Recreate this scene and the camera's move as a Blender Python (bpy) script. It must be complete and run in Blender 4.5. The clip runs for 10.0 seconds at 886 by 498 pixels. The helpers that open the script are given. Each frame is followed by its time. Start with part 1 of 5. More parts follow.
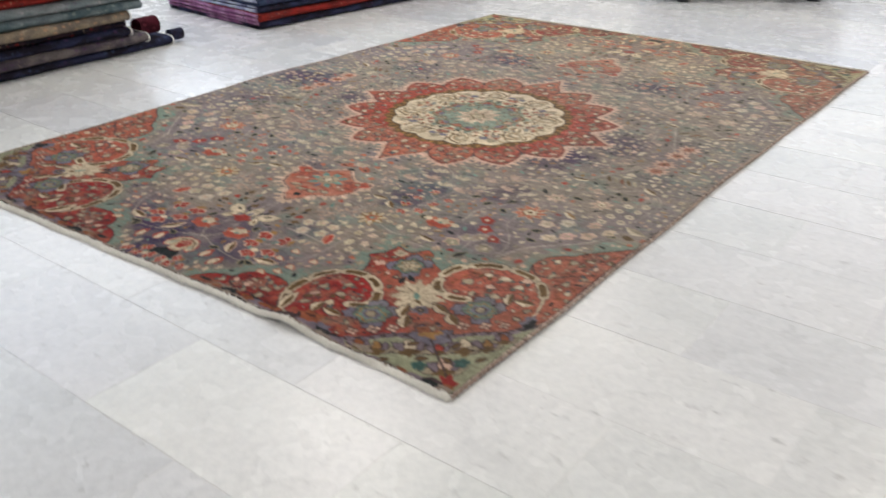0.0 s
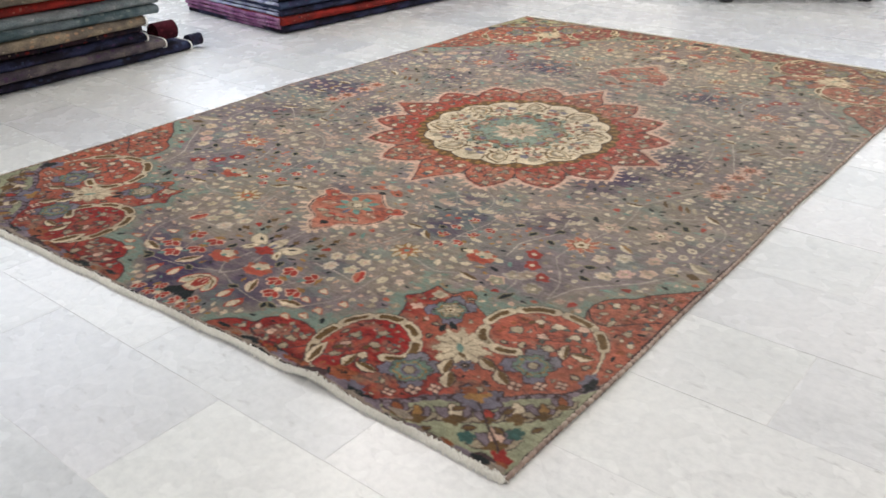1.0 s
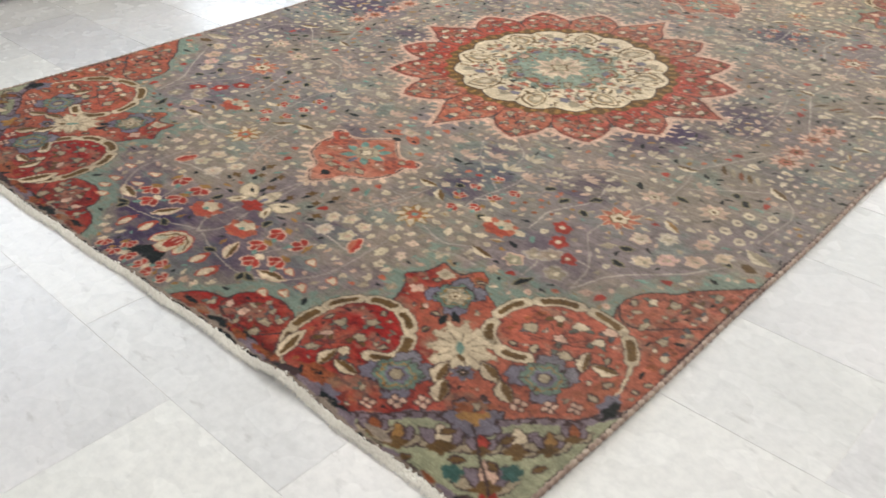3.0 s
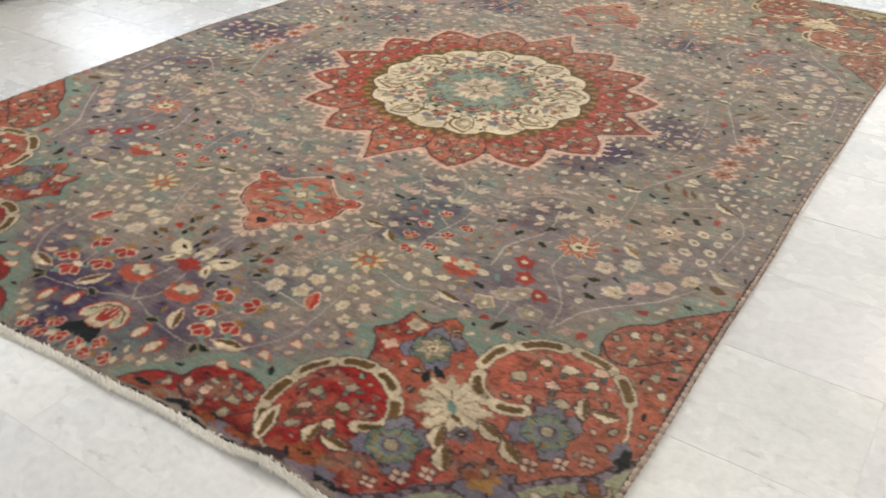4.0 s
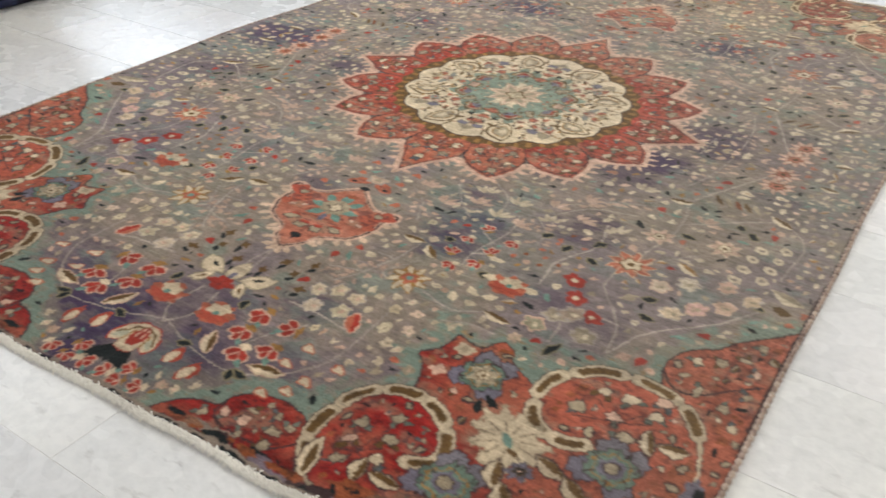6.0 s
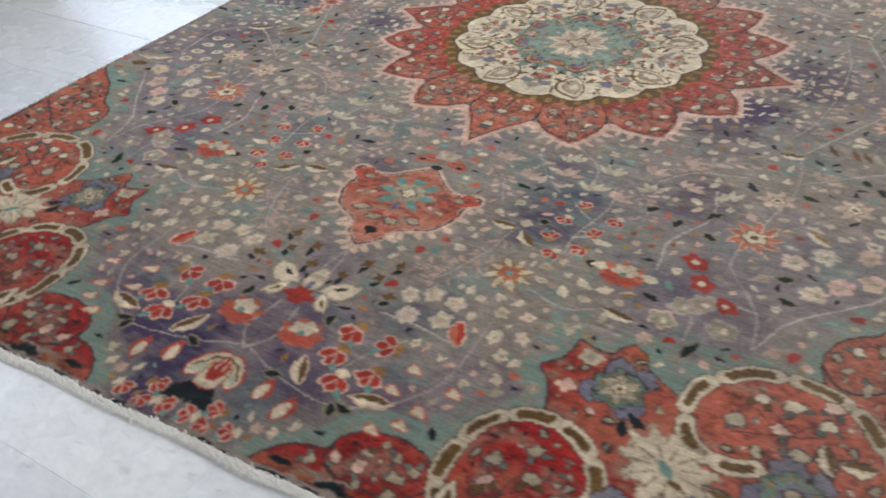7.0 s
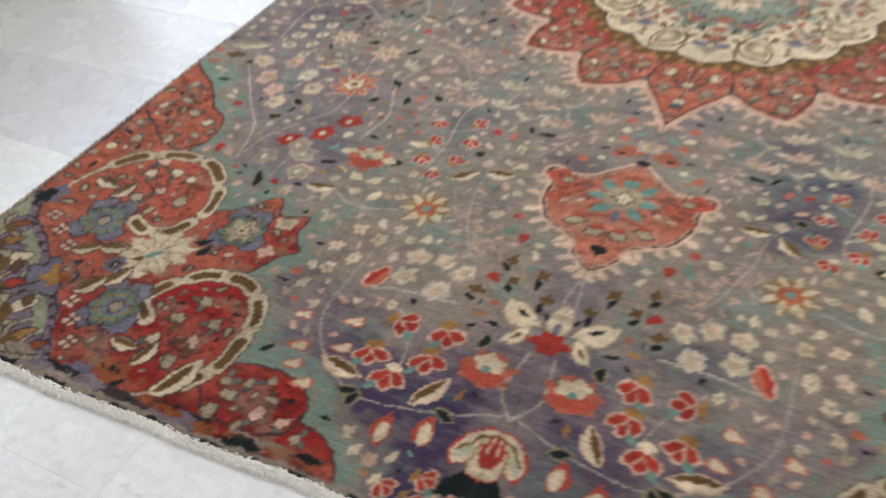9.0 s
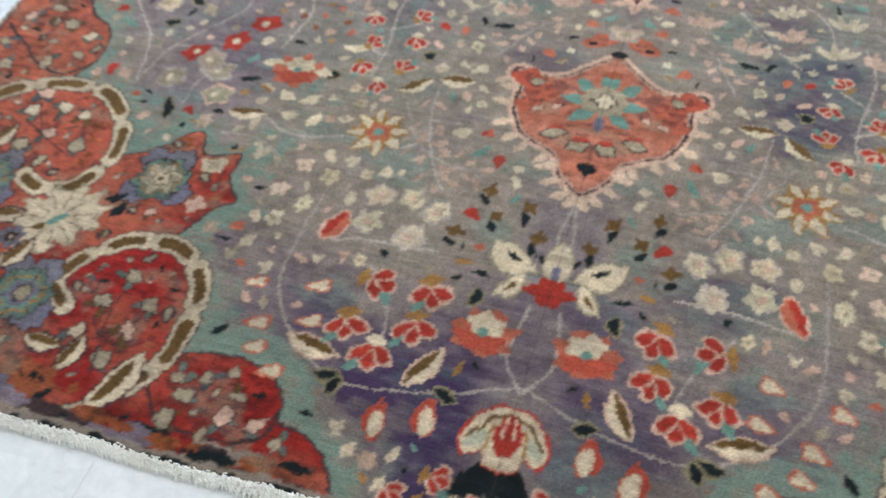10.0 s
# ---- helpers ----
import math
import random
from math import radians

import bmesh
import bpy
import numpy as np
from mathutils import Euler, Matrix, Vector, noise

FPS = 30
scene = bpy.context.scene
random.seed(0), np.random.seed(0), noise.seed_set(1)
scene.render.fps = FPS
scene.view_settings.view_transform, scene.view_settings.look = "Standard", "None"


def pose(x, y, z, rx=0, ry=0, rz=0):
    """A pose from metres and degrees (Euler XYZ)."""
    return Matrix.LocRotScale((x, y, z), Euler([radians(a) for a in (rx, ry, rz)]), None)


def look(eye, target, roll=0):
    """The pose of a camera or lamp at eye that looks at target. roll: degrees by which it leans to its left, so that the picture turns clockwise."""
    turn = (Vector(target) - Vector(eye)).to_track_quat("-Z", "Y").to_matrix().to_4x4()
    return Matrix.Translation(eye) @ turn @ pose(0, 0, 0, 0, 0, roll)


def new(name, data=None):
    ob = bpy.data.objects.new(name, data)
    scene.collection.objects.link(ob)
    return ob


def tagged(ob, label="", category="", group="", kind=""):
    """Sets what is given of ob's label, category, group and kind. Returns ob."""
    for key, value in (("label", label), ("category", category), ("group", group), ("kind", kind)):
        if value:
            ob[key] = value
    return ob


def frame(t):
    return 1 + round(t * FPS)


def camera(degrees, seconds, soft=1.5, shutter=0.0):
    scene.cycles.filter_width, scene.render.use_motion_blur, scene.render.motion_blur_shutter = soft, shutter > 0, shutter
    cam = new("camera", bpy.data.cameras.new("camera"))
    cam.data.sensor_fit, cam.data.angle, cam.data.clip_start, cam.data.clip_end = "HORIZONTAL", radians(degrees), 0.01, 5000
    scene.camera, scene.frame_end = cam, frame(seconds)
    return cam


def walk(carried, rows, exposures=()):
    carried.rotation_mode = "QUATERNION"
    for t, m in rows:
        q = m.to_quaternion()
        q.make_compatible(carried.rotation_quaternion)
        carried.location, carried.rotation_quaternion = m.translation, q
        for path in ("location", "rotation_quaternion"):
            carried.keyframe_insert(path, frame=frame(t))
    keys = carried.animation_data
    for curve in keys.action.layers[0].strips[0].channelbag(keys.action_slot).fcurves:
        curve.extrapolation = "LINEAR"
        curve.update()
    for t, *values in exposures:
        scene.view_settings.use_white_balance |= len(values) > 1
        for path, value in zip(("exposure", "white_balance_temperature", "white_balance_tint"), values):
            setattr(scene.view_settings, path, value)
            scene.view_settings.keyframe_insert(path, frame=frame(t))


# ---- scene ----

# camera: seconds, eye, yaw, pitch, roll (degrees); the eye height counts from the pile's surface
PILE = 0.008
cam = camera(54.0, 10.0, soft=1.6, shutter=0.8)
ROWS = [
    (0, 1.9428, -2.7678, 1.0649, 37.8, -26.47, -0.19),
    (0.5, 1.8324, -2.6666, 1.0534, 39.37, -25.95, -1.33),
    (0.7, 1.7878, -2.6266, 1.0585, 39.3288, -26.7237, -0.328),
    (1, 1.731, -2.5945, 1.0583, 39.21, -26.82, -0.66),
    (1.3, 1.7062, -2.5454, 1.0501, 40.6432, -28.3344, -1.3998),
    (1.5, 1.6908, -2.5393, 1.039, 39.77, -29.15, 0.08),
    (1.8, 1.6657, -2.4433, 1.0277, 40.6983, -30.7255, -0.4667),
    (2, 1.6405, -2.3826, 1.0147, 41.15, -31.7, -0.39),
    (3.3, 1.5167, -2.2582, 1.0324, 43.33, -32.93, 0.47),
    (3.5, 1.4574, -2.2682, 1.0286, 39.68, -33.55, 1.1),
    (4, 1.3355, -2.2828, 1.0422, 32.95, -32.46, 1.31),
    (4.5, 1.2769, -2.2872, 1.0416, 31.87, -32.48, 1.1),
    (5, 1.2611, -2.2754, 1.0373, 30.96, -32.85, 1.26),
    (5.2, 1.2549, -2.2704, 1.027, 31.01, -32.6, 1.43),
    (6.3, 1.1677, -2.2229, 1.0105, 34.44, -32.64, 0.61),
    (6.5, 1.0897, -2.2092, 1.0038, 34.22, -33.55, 0.22),
    (7, 0.9363, -2.1365, 1, 34.15, -36.91, -3.56),
    (7.5, 0.8002, -2.1411, 1.0062, 28.77, -37.29, -1.32),
    (8, 0.6211, -2.193, 1.016, 21.32, -37.44, -1.69),
    (8.5, 0.5134, -2.1898, 1.0185, 25.92, -37.7, -4.73),
    (9, 0.3869, -2.0939, 0.9941, 32.56, -41.41, -7.23),
    (9.5, 0.2589, -1.985, 0.9707, 28.53, -47.47, -8.3),
    (10, 0.1763, -1.9107, 0.9616, 24.61, -52.73, -6.9),
]
EXPOSURE = [(0.0, -0.05, 6700, 13), (1.0, 0.05, 6700, 13), (2.0, 0.2, 6850, 12), (3.5, 0.2, 6800, 12), (4.0, 0.1, 7050, 12), (5.2, 0.06, 7050, 12), (6.5, 0.03, 6500, 12), (7.0, -0.08, 6150, 12), (7.6, 0.1, 6150, 12), (8.0, 0.28, 5650, 8), (8.25, 0.25, 6000, 10), (8.5, 0.18, 6800, 13), (9.0, 0.05, 6550, 13), (9.5, -0.02, 6600, 11), (10.0, 0.24, 6050, 8)]
walk(cam, [(t, pose(x, y, z + PILE, 90 + pitch, 0, yaw) @ pose(0, 0, 0, 0, 0, roll)) for t, x, y, z, yaw, pitch, roll in ROWS], EXPOSURE)

# ---- light ----
ROOM_W, ROOM_E, ROOM_S, ROOM_N, ROOM_H = -3.6, 4.2, -4.4, 5.6, 3.0

world = bpy.data.worlds.new("daylight")
scene.world = world
world.use_nodes = True
sky = world.node_tree.nodes.new("ShaderNodeTexSky")
sky.sky_type, sky.sun_disc = "NISHITA", False
sky.sun_elevation, sky.sun_rotation = radians(38), radians(250)
world.node_tree.links.new(sky.outputs[0], world.node_tree.nodes["Background"].inputs[0])
world.node_tree.nodes["Background"].inputs[1].default_value = 0.12


def area_lamp(name, place, target, sx, sy, watts, colour):
    lamp = bpy.data.lights.new(name, "AREA")
    lamp.shape, lamp.size, lamp.size_y, lamp.energy, lamp.color = "RECTANGLE", sx, sy, watts, colour
    ob = new(name, lamp)
    ob.matrix_world = look(place, target)
    return tagged(ob, kind="structure")


# daylight through the shop windows in the west and north walls
area_lamp("window_daylight_west", (ROOM_W + 0.12, 0.6, 1.75), (0, 0.6, 1.3), 4.2, 2.0, 70, (0.76, 0.88, 1.0))
area_lamp("window_daylight_north", (0.6, ROOM_N - 0.12, 1.75), (0.6, 0, 1.2), 4.0, 2.0, 34, (0.84, 0.92, 1.0))
LAMP_SPOTS = [(-1.6, -2.6), (1.9, -2.6), (-1.6, 0.7), (1.9, 0.7), (-1.6, 3.7), (1.9, 3.7)]
for lx, ly in LAMP_SPOTS:
    area_lamp("ceiling_panel_glow", (lx, ly, ROOM_H - 0.06), (lx, ly, 0), 1.1, 0.55, (11 if ly < -1 else 17) + (7 if lx > 0 else 0), (1.0, 0.96, 0.905))


# ---- materials ----
def lin(r, g, b):
    """Linear colour from 0..255 display values."""
    return tuple(c / 12.92 if c <= 0.04045 else ((c + 0.055) / 1.055) ** 2.4 for c in (r / 255, g / 255, b / 255))


class Mat:
    """A small wrapper that builds a node material."""

    def __init__(self, name, rough=0.6, metal=0.0, spec=0.5):
        self.m = bpy.data.materials.new(name)
        self.m.use_nodes = True
        self.t = self.m.node_tree
        self.b = self.t.nodes["Principled BSDF"]
        self.b.inputs["Roughness"].default_value = rough
        self.b.inputs["Metallic"].default_value = metal
        self.b.inputs["Specular IOR Level"].default_value = spec

    def node(self, kind, **values):
        n = self.t.nodes.new("ShaderNode" + kind)
        for k, v in values.items():
            n.inputs[k.replace("_", " ")].default_value = v
        return n

    def link(self, a, b):
        self.t.links.new(a, b)

    def coords(self, which="Object", scale=(1, 1, 1)):
        c = self.node("TexCoord")
        m = self.node("Mapping", Scale=scale)
        self.link(c.outputs[which], m.inputs["Vector"])
        return m.outputs[0]

    def noise(self, vec, scale, detail=4.0, rough=0.55):
        n = self.node("TexNoise", Scale=scale, Detail=detail, Roughness=rough)
        self.link(vec, n.inputs["Vector"])
        return n.outputs["Fac"]

    def ramp(self, fac, stops):
        r = self.node("ValToRGB")
        e = r.color_ramp.elements
        while len(e) < len(stops):
            e.new(0.5)
        for el, (p, c) in zip(e, stops):
            el.position, el.color = p, (*c, 1)
        self.link(fac, r.inputs[0])
        return r.outputs[0]

    def mix(self, fac, a, b, blend="MIX"):
        n = self.t.nodes.new("ShaderNodeMix")
        n.data_type, n.blend_type = "RGBA", blend
        for slot, v in ((0, fac), (6, a), (7, b)):
            if isinstance(v, (int, float)):
                n.inputs[slot].default_value = v
            elif isinstance(v, tuple):
                n.inputs[slot].default_value = (*v, 1)
            else:
                self.link(v, n.inputs[slot])
        return n.outputs[2]

    def math(self, op, a, b=0.0):
        n = self.t.nodes.new("ShaderNodeMath")
        n.operation = op
        for i, v in enumerate((a, b)):
            if isinstance(v, (int, float)):
                n.inputs[i].default_value = v
            else:
                self.link(v, n.inputs[i])
        return n.outputs[0]

    def colour(self, c):
        if isinstance(c, tuple):
            self.b.inputs["Base Color"].default_value = (*c, 1)
        else:
            self.link(c, self.b.inputs["Base Color"])
        return self

    def rough(self, r):
        self.link(r, self.b.inputs["Roughness"])
        return self

    def bump(self, height, strength=0.3, distance=0.002):
        n = self.node("Bump", Strength=strength, Distance=distance)
        self.link(height, n.inputs["Height"])
        self.link(n.outputs[0], self.b.inputs["Normal"])
        return self


def mat_plain(name, c, rough=0.6, metal=0.0, var=0.12, scale=30):
    m = Mat(name, rough, metal)
    v = m.coords()
    n = m.noise(v, scale)
    dark, light = tuple(x * (1 - var) for x in c), tuple(min(1, x * (1 + var)) for x in c)
    m.colour(m.ramp(n, [(0.3, dark), (0.7, light)]))
    return m.bump(n, 0.15).m


def mat_marble():
    m = Mat("white_marble", 0.22, 0, 0.5)
    info = m.node("ObjectInfo")
    geo = m.node("NewGeometry")
    off = m.node("CombineXYZ")
    isl = m.math("MULTIPLY", info.outputs["Random"], 37.0)
    m.link(isl, off.inputs[0]), m.link(m.math("MULTIPLY", isl, 1.7), off.inputs[1])
    add = m.t.nodes.new("ShaderNodeVectorMath")
    m.link(geo.outputs["Position"], add.inputs[0]), m.link(off.outputs[0], add.inputs[1])
    vec = add.outputs[0]
    tone = m.ramp(info.outputs["Random"], [(0.0, (0.63, 0.64, 0.655)), (0.15, (0.675, 0.68, 0.69)), (0.40, (0.72, 0.722, 0.722)), (1.0, (0.775, 0.775, 0.765))])
    # broad soft clouds, a faint green or warm cast, and slanting grey wisps
    cloud = m.noise(vec, 1.7, 1.0, 0.4)
    c = m.mix(1.0, tone, m.ramp(cloud, [(0.25, (0.93, 0.94, 0.945)), (0.75, (1.05, 1.05, 1.04))]), "MULTIPLY")
    cast = m.noise(vec, 0.9, 0.0, 0.4)
    c = m.mix(1.0, c, m.ramp(cast, [(0.3, (0.985, 1.0, 0.985)), (0.7, (1.0, 0.995, 1.005))]), "MULTIPLY")
    fine = m.noise(vec, 9.0, 2.0, 0.5)
    turned = m.node("Mapping", Rotation=(0, 0, 0.75), Scale=(1.6, 6.0, 1.0))
    m.link(vec, turned.inputs["Vector"])
    wisp = m.ramp(m.noise(turned.outputs[0], 1.0, 5.0, 0.6), [(0.50, (0, 0, 0)), (0.80, (1, 1, 1))])
    gate = m.ramp(m.noise(vec, 2.2, 1.0), [(0.35, (0, 0, 0)), (0.70, (1, 1, 1))])
    c = m.mix(m.math("MULTIPLY", m.math("MULTIPLY", wisp, gate), 0.60), c, (0.46, 0.475, 0.48))
    speck = m.noise(vec, 46.0, 3.0, 0.65)
    c = m.mix(1.0, c, m.ramp(speck, [(0.30, (0.90, 0.905, 0.91)), (0.62, (1.03, 1.03, 1.03))]), "MULTIPLY")
    # thin veins, small flecks and scuffs
    bent = m.node("Mapping", Rotation=(0, 0, -0.5), Scale=(1.0, 2.6, 1.0))
    m.link(vec, bent.inputs["Vector"])
    vein = m.ramp(m.noise(bent.outputs[0], 2.4, 6.0, 0.62), [(0.485, (0, 0, 0)), (0.50, (1, 1, 1)), (0.515, (0, 0, 0))])
    vgate = m.ramp(m.noise(vec, 1.3, 1.0), [(0.50, (0, 0, 0)), (0.66, (1, 1, 1))])
    c = m.mix(m.math("MULTIPLY", m.math("MULTIPLY", vein, vgate), 0.22), c, (0.40, 0.41, 0.42))
    slant = m.node("Mapping", Rotation=(0, 0, 0.6), Scale=(20.0, 44.0, 1.0))
    m.link(vec, slant.inputs["Vector"])
    fleck = m.ramp(m.noise(slant.outputs[0], 1.0, 3.0), [(0.60, (0, 0, 0)), (0.74, (1, 1, 1))])
    fgate = m.ramp(m.noise(vec, 3.1, 2.0), [(0.42, (0, 0, 0)), (0.66, (1, 1, 1))])
    c = m.mix(m.math("MULTIPLY", m.math("MULTIPLY", fleck, fgate), 0.70), c, (0.30, 0.30, 0.30))
    m.colour(c)
    m.rough(m.math("ADD", m.math("MULTIPLY", fine, 0.10), 0.22))
    return m.m


def mat_pile():
    m = Mat("knotted_wool", 0.95, 0, 0.12)
    a = m.node("Attribute")
    a.attribute_name = "weave"
    v = m.coords("Object")
    knot = m.noise(m.coords("Object", (300, 420, 1)), 1.0, 2.0, 0.6)
    rows_ = m.noise(m.coords("Object", (22, 330, 1)), 1.0, 3.0, 0.6)
    wear = m.noise(v, 9.0, 5.0, 0.6)
    c = m.mix(1.0, a.outputs["Color"], m.ramp(knot, [(0.3, (0.80, 0.80, 0.80)), (0.7, (1.18, 1.18, 1.18))]), "MULTIPLY")
    c = m.mix(1.0, c, m.ramp(rows_, [(0.3, (0.88, 0.88, 0.89)), (0.7, (1.10, 1.10, 1.09))]), "MULTIPLY")
    c = m.mix(1.0, c, m.ramp(wear, [(0.3, (0.92, 0.91, 0.92)), (0.7, (1.08, 1.07, 1.04))]), "MULTIPLY")
    m.colour(c)
    m.b.inputs["Sheen Weight"].default_value = 0.05
    m.b.inputs["Sheen Roughness"].default_value = 0.6
    return m.bump(m.math("ADD", knot, m.math("MULTIPLY", rows_, 0.6)), 0.5, 0.0018).m


def mat_yarn(name, a, b, scale=90):
    m = Mat(name, 0.95, 0, 0.1)
    v = m.coords()
    n = m.noise(v, scale, 3.0)
    m.colour(m.mix(1.0, m.ramp(n, [(0.3, a), (0.7, b)]), m.ramp(m.noise(v, 6.0), [(0.3, (0.86, 0.85, 0.83)), (0.7, (1.06, 1.06, 1.05))]), "MULTIPLY"))
    return m.bump(n, 0.6, 0.002).m


def mat_folded(name, ground, second, accent, light):
    """Patterned wool of a folded carpet: blotchy motifs in four yarn colours."""
    m = Mat(name, 0.95, 0, 0.1)
    v = m.coords("Object", (1.0, 1.0, 1.6))
    c = m.mix(m.ramp(m.noise(v, 9.0, 3.0), [(0.44, (0, 0, 0)), (0.56, (1, 1, 1))]), ground, second)
    vor = m.node("TexVoronoi", Scale=24.0, Randomness=0.9)
    m.link(v, vor.inputs["Vector"])
    ring = m.ramp(vor.outputs["Distance"], [(0.0, (1, 1, 1)), (0.24, (1, 1, 1)), (0.3, (0, 0, 0))])
    gate = m.ramp(m.noise(v, 6.0, 2.0), [(0.46, (0, 0, 0)), (0.56, (1, 1, 1))])
    c = m.mix(m.math("MULTIPLY", m.math("MULTIPLY", ring, gate), 0.7), c, accent)
    vo2 = m.node("TexVoronoi", Scale=38.0, Randomness=1.0)
    m.link(v, vo2.inputs["Vector"])
    dots = m.ramp(vo2.outputs["Distance"], [(0.0, (1, 1, 1)), (0.2, (1, 1, 1)), (0.28, (0, 0, 0))])
    gate2 = m.ramp(m.noise(v, 11.0, 2.0), [(0.52, (0, 0, 0)), (0.6, (1, 1, 1))])
    c = m.mix(m.math("MULTIPLY", m.math("MULTIPLY", dots, gate2), 0.6), c, light)
    n = m.noise(v, 140.0, 3.0)
    c = m.mix(1.0, c, m.ramp(n, [(0.3, (0.70, 0.70, 0.71)), (0.7, (1.12, 1.12, 1.12))]), "MULTIPLY")
    c = m.mix(1.0, c, m.ramp(m.noise(v, 14.0, 4.0), [(0.3, (0.7, 0.7, 0.72)), (0.7, (1.12, 1.1, 1.08))]), "MULTIPLY")
    m.colour(c)
    return m.bump(n, 0.6, 0.003).m


MARBLE = mat_marble()
GROUT = mat_plain("pale_grout", (0.70, 0.70, 0.695), 0.4)
PAINT = mat_plain("wall_paint", (0.74, 0.73, 0.70), 0.75, var=0.04, scale=6)
CEIL = mat_plain("ceiling_paint", (0.80, 0.80, 0.79), 0.8, var=0.03, scale=5)
FRAME = mat_plain("window_aluminium", (0.55, 0.56, 0.57), 0.35, 0.8)
WOOL = mat_pile()
FRINGE = mat_yarn("cotton_fringe", lin(238, 236, 230), lin(253, 252, 248), 160)
SELVEDGE = mat_yarn("selvedge_wool", lin(116, 98, 92), lin(178, 158, 146), 60)
STITCH = mat_yarn("selvedge_stitch", lin(142, 124, 114), lin(198, 182, 168), 80)


def part(name, bm, material, parent=None, label=""):
    """Links a bmesh as one mesh object, under parent if one is given."""
    data = bpy.data.meshes.new(name)
    bm.to_mesh(data)
    bm.free()
    for mat in material if isinstance(material, (list, tuple)) else (material,):
        data.materials.append(mat)
    ob = new(name, data)
    ob.parent = parent
    return tagged(ob, label)


def smooth(ob):
    ob.data.polygons.foreach_set("use_smooth", [True] * len(ob.data.polygons))
    return ob


def box_bm(x0, y0, z0, x1, y1, z1, bevel=0.0):
    bm = bmesh.new()
    bmesh.ops.create_cube(bm, size=1, matrix=Matrix.Translation(((x0 + x1) / 2, (y0 + y1) / 2, (z0 + z1) / 2)) @ Matrix.Diagonal((x1 - x0, y1 - y0, z1 - z0, 1)))
    if bevel:
        bmesh.ops.bevel(bm, geom=bm.edges[:], offset=bevel, segments=2, affect="EDGES")
    return bm


def box(name, x0, y0, z0, x1, y1, z1, material, parent=None, bevel=0.0, label=""):
    return part(name, box_bm(x0, y0, z0, x1, y1, z1, bevel), material, parent, label)


# ---- room shell ----
floor = tagged(box("floor", ROOM_W, ROOM_S, -0.12, ROOM_E, ROOM_N, -0.0006, GROUT), "polished white marble tile floor with thin grey joints", "floor", kind="structure")
tagged(box("ceiling", ROOM_W - 0.2, ROOM_S - 0.2, ROOM_H, ROOM_E + 0.2, ROOM_N + 0.2, ROOM_H + 0.15, CEIL), "plain white painted ceiling", "ceiling", kind="structure")


def wall(name, x0, y0, x1, y1, hole=None):
    """A wall with thickness; hole: (from, to, low, high) along its length."""
    along_y = abs(y1 - y0) > abs(x1 - x0)
    bm = bmesh.new()
    a0, a1 = (y0, y1) if along_y else (x0, x1)
    spans = [(a0, a1, 0, ROOM_H)] if not hole else [(a0, hole[0], 0, ROOM_H), (hole[1], a1, 0, ROOM_H), (hole[0], hole[1], 0, hole[2]), (hole[0], hole[1], hole[3], ROOM_H)]
    for s0, s1, z0, z1 in spans:
        lo, hi = ((x0, s0, z0), (x1, s1, z1)) if along_y else ((s0, y0, z0), (s1, y1, z1))
        bmesh.ops.create_cube(bm, size=1, matrix=Matrix.Translation([(p + q) / 2 for p, q in zip(lo, hi)]) @ Matrix.Diagonal((*[q - p for p, q in zip(lo, hi)], 1)))
    return tagged(part(name, bm, PAINT), "off-white painted plaster wall", "wall", kind="structure")


wall("wall_west", ROOM_W - 0.2, ROOM_S - 0.2, ROOM_W, ROOM_N + 0.2, (-1.6, 2.8, 0.7, 2.8))
wall("wall_east", ROOM_E, ROOM_S - 0.2, ROOM_E + 0.2, ROOM_N + 0.2)
wall("wall_south", ROOM_W, ROOM_S - 0.2, ROOM_E, ROOM_S)
wall("wall_north", ROOM_W, ROOM_N, ROOM_E, ROOM_N + 0.2, (-1.5, 2.7, 0.7, 2.8))


def window(name, along_y, a0, a1, where):
    holder = tagged(new(name), "aluminium framed shop window", "window", kind="structure")
    for lo, hi, z0, z1 in ((a0, a1, 0.7, 0.76), (a0, a1, 2.74, 2.8), (a0, a0 + 0.06, 0.76, 2.74), (a1 - 0.06, a1, 0.76, 2.74), ((a0 + a1) / 2 - 0.03, (a0 + a1) / 2 + 0.03, 0.76, 2.74)):
        if along_y:
            box("window_frame", where - 0.03, lo, z0, where + 0.03, hi, z1, FRAME, holder, 0.004)
        else:
            box("window_frame", lo, where - 0.03, z0, hi, where + 0.03, z1, FRAME, holder, 0.004)


window("window_1", True, -1.6, 2.8, ROOM_W - 0.1)
window("window_2", False, -1.5, 2.7, ROOM_N + 0.1)

GLOW = Mat("lit_diffuser", 0.5)
GLOW.b.inputs["Emission Color"].default_value = (1.0, 0.965, 0.92, 1)
GLOW.b.inputs["Emission Strength"].default_value = 3.0
GLOW.colour((0.85, 0.85, 0.83))
for lx, ly in LAMP_SPOTS:
    lamp = tagged(new("ceiling_light"), "flat white rectangular ceiling light panel", "ceiling light", "ceiling lights")
    lamp.location = (lx, ly, ROOM_H)
    box("diffuser", -0.57, -0.29, -0.035, 0.57, 0.29, -0.012, GLOW.m, lamp)
    for p in ((-0.60, -0.32, 0.60, -0.291), (-0.60, 0.291, 0.60, 0.32), (-0.60, -0.29, -0.571, 0.29), (0.571, -0.29, 0.60, 0.29)):
        box("frame", p[0], p[1], -0.045, p[2], p[3], 0, FRAME, lamp)


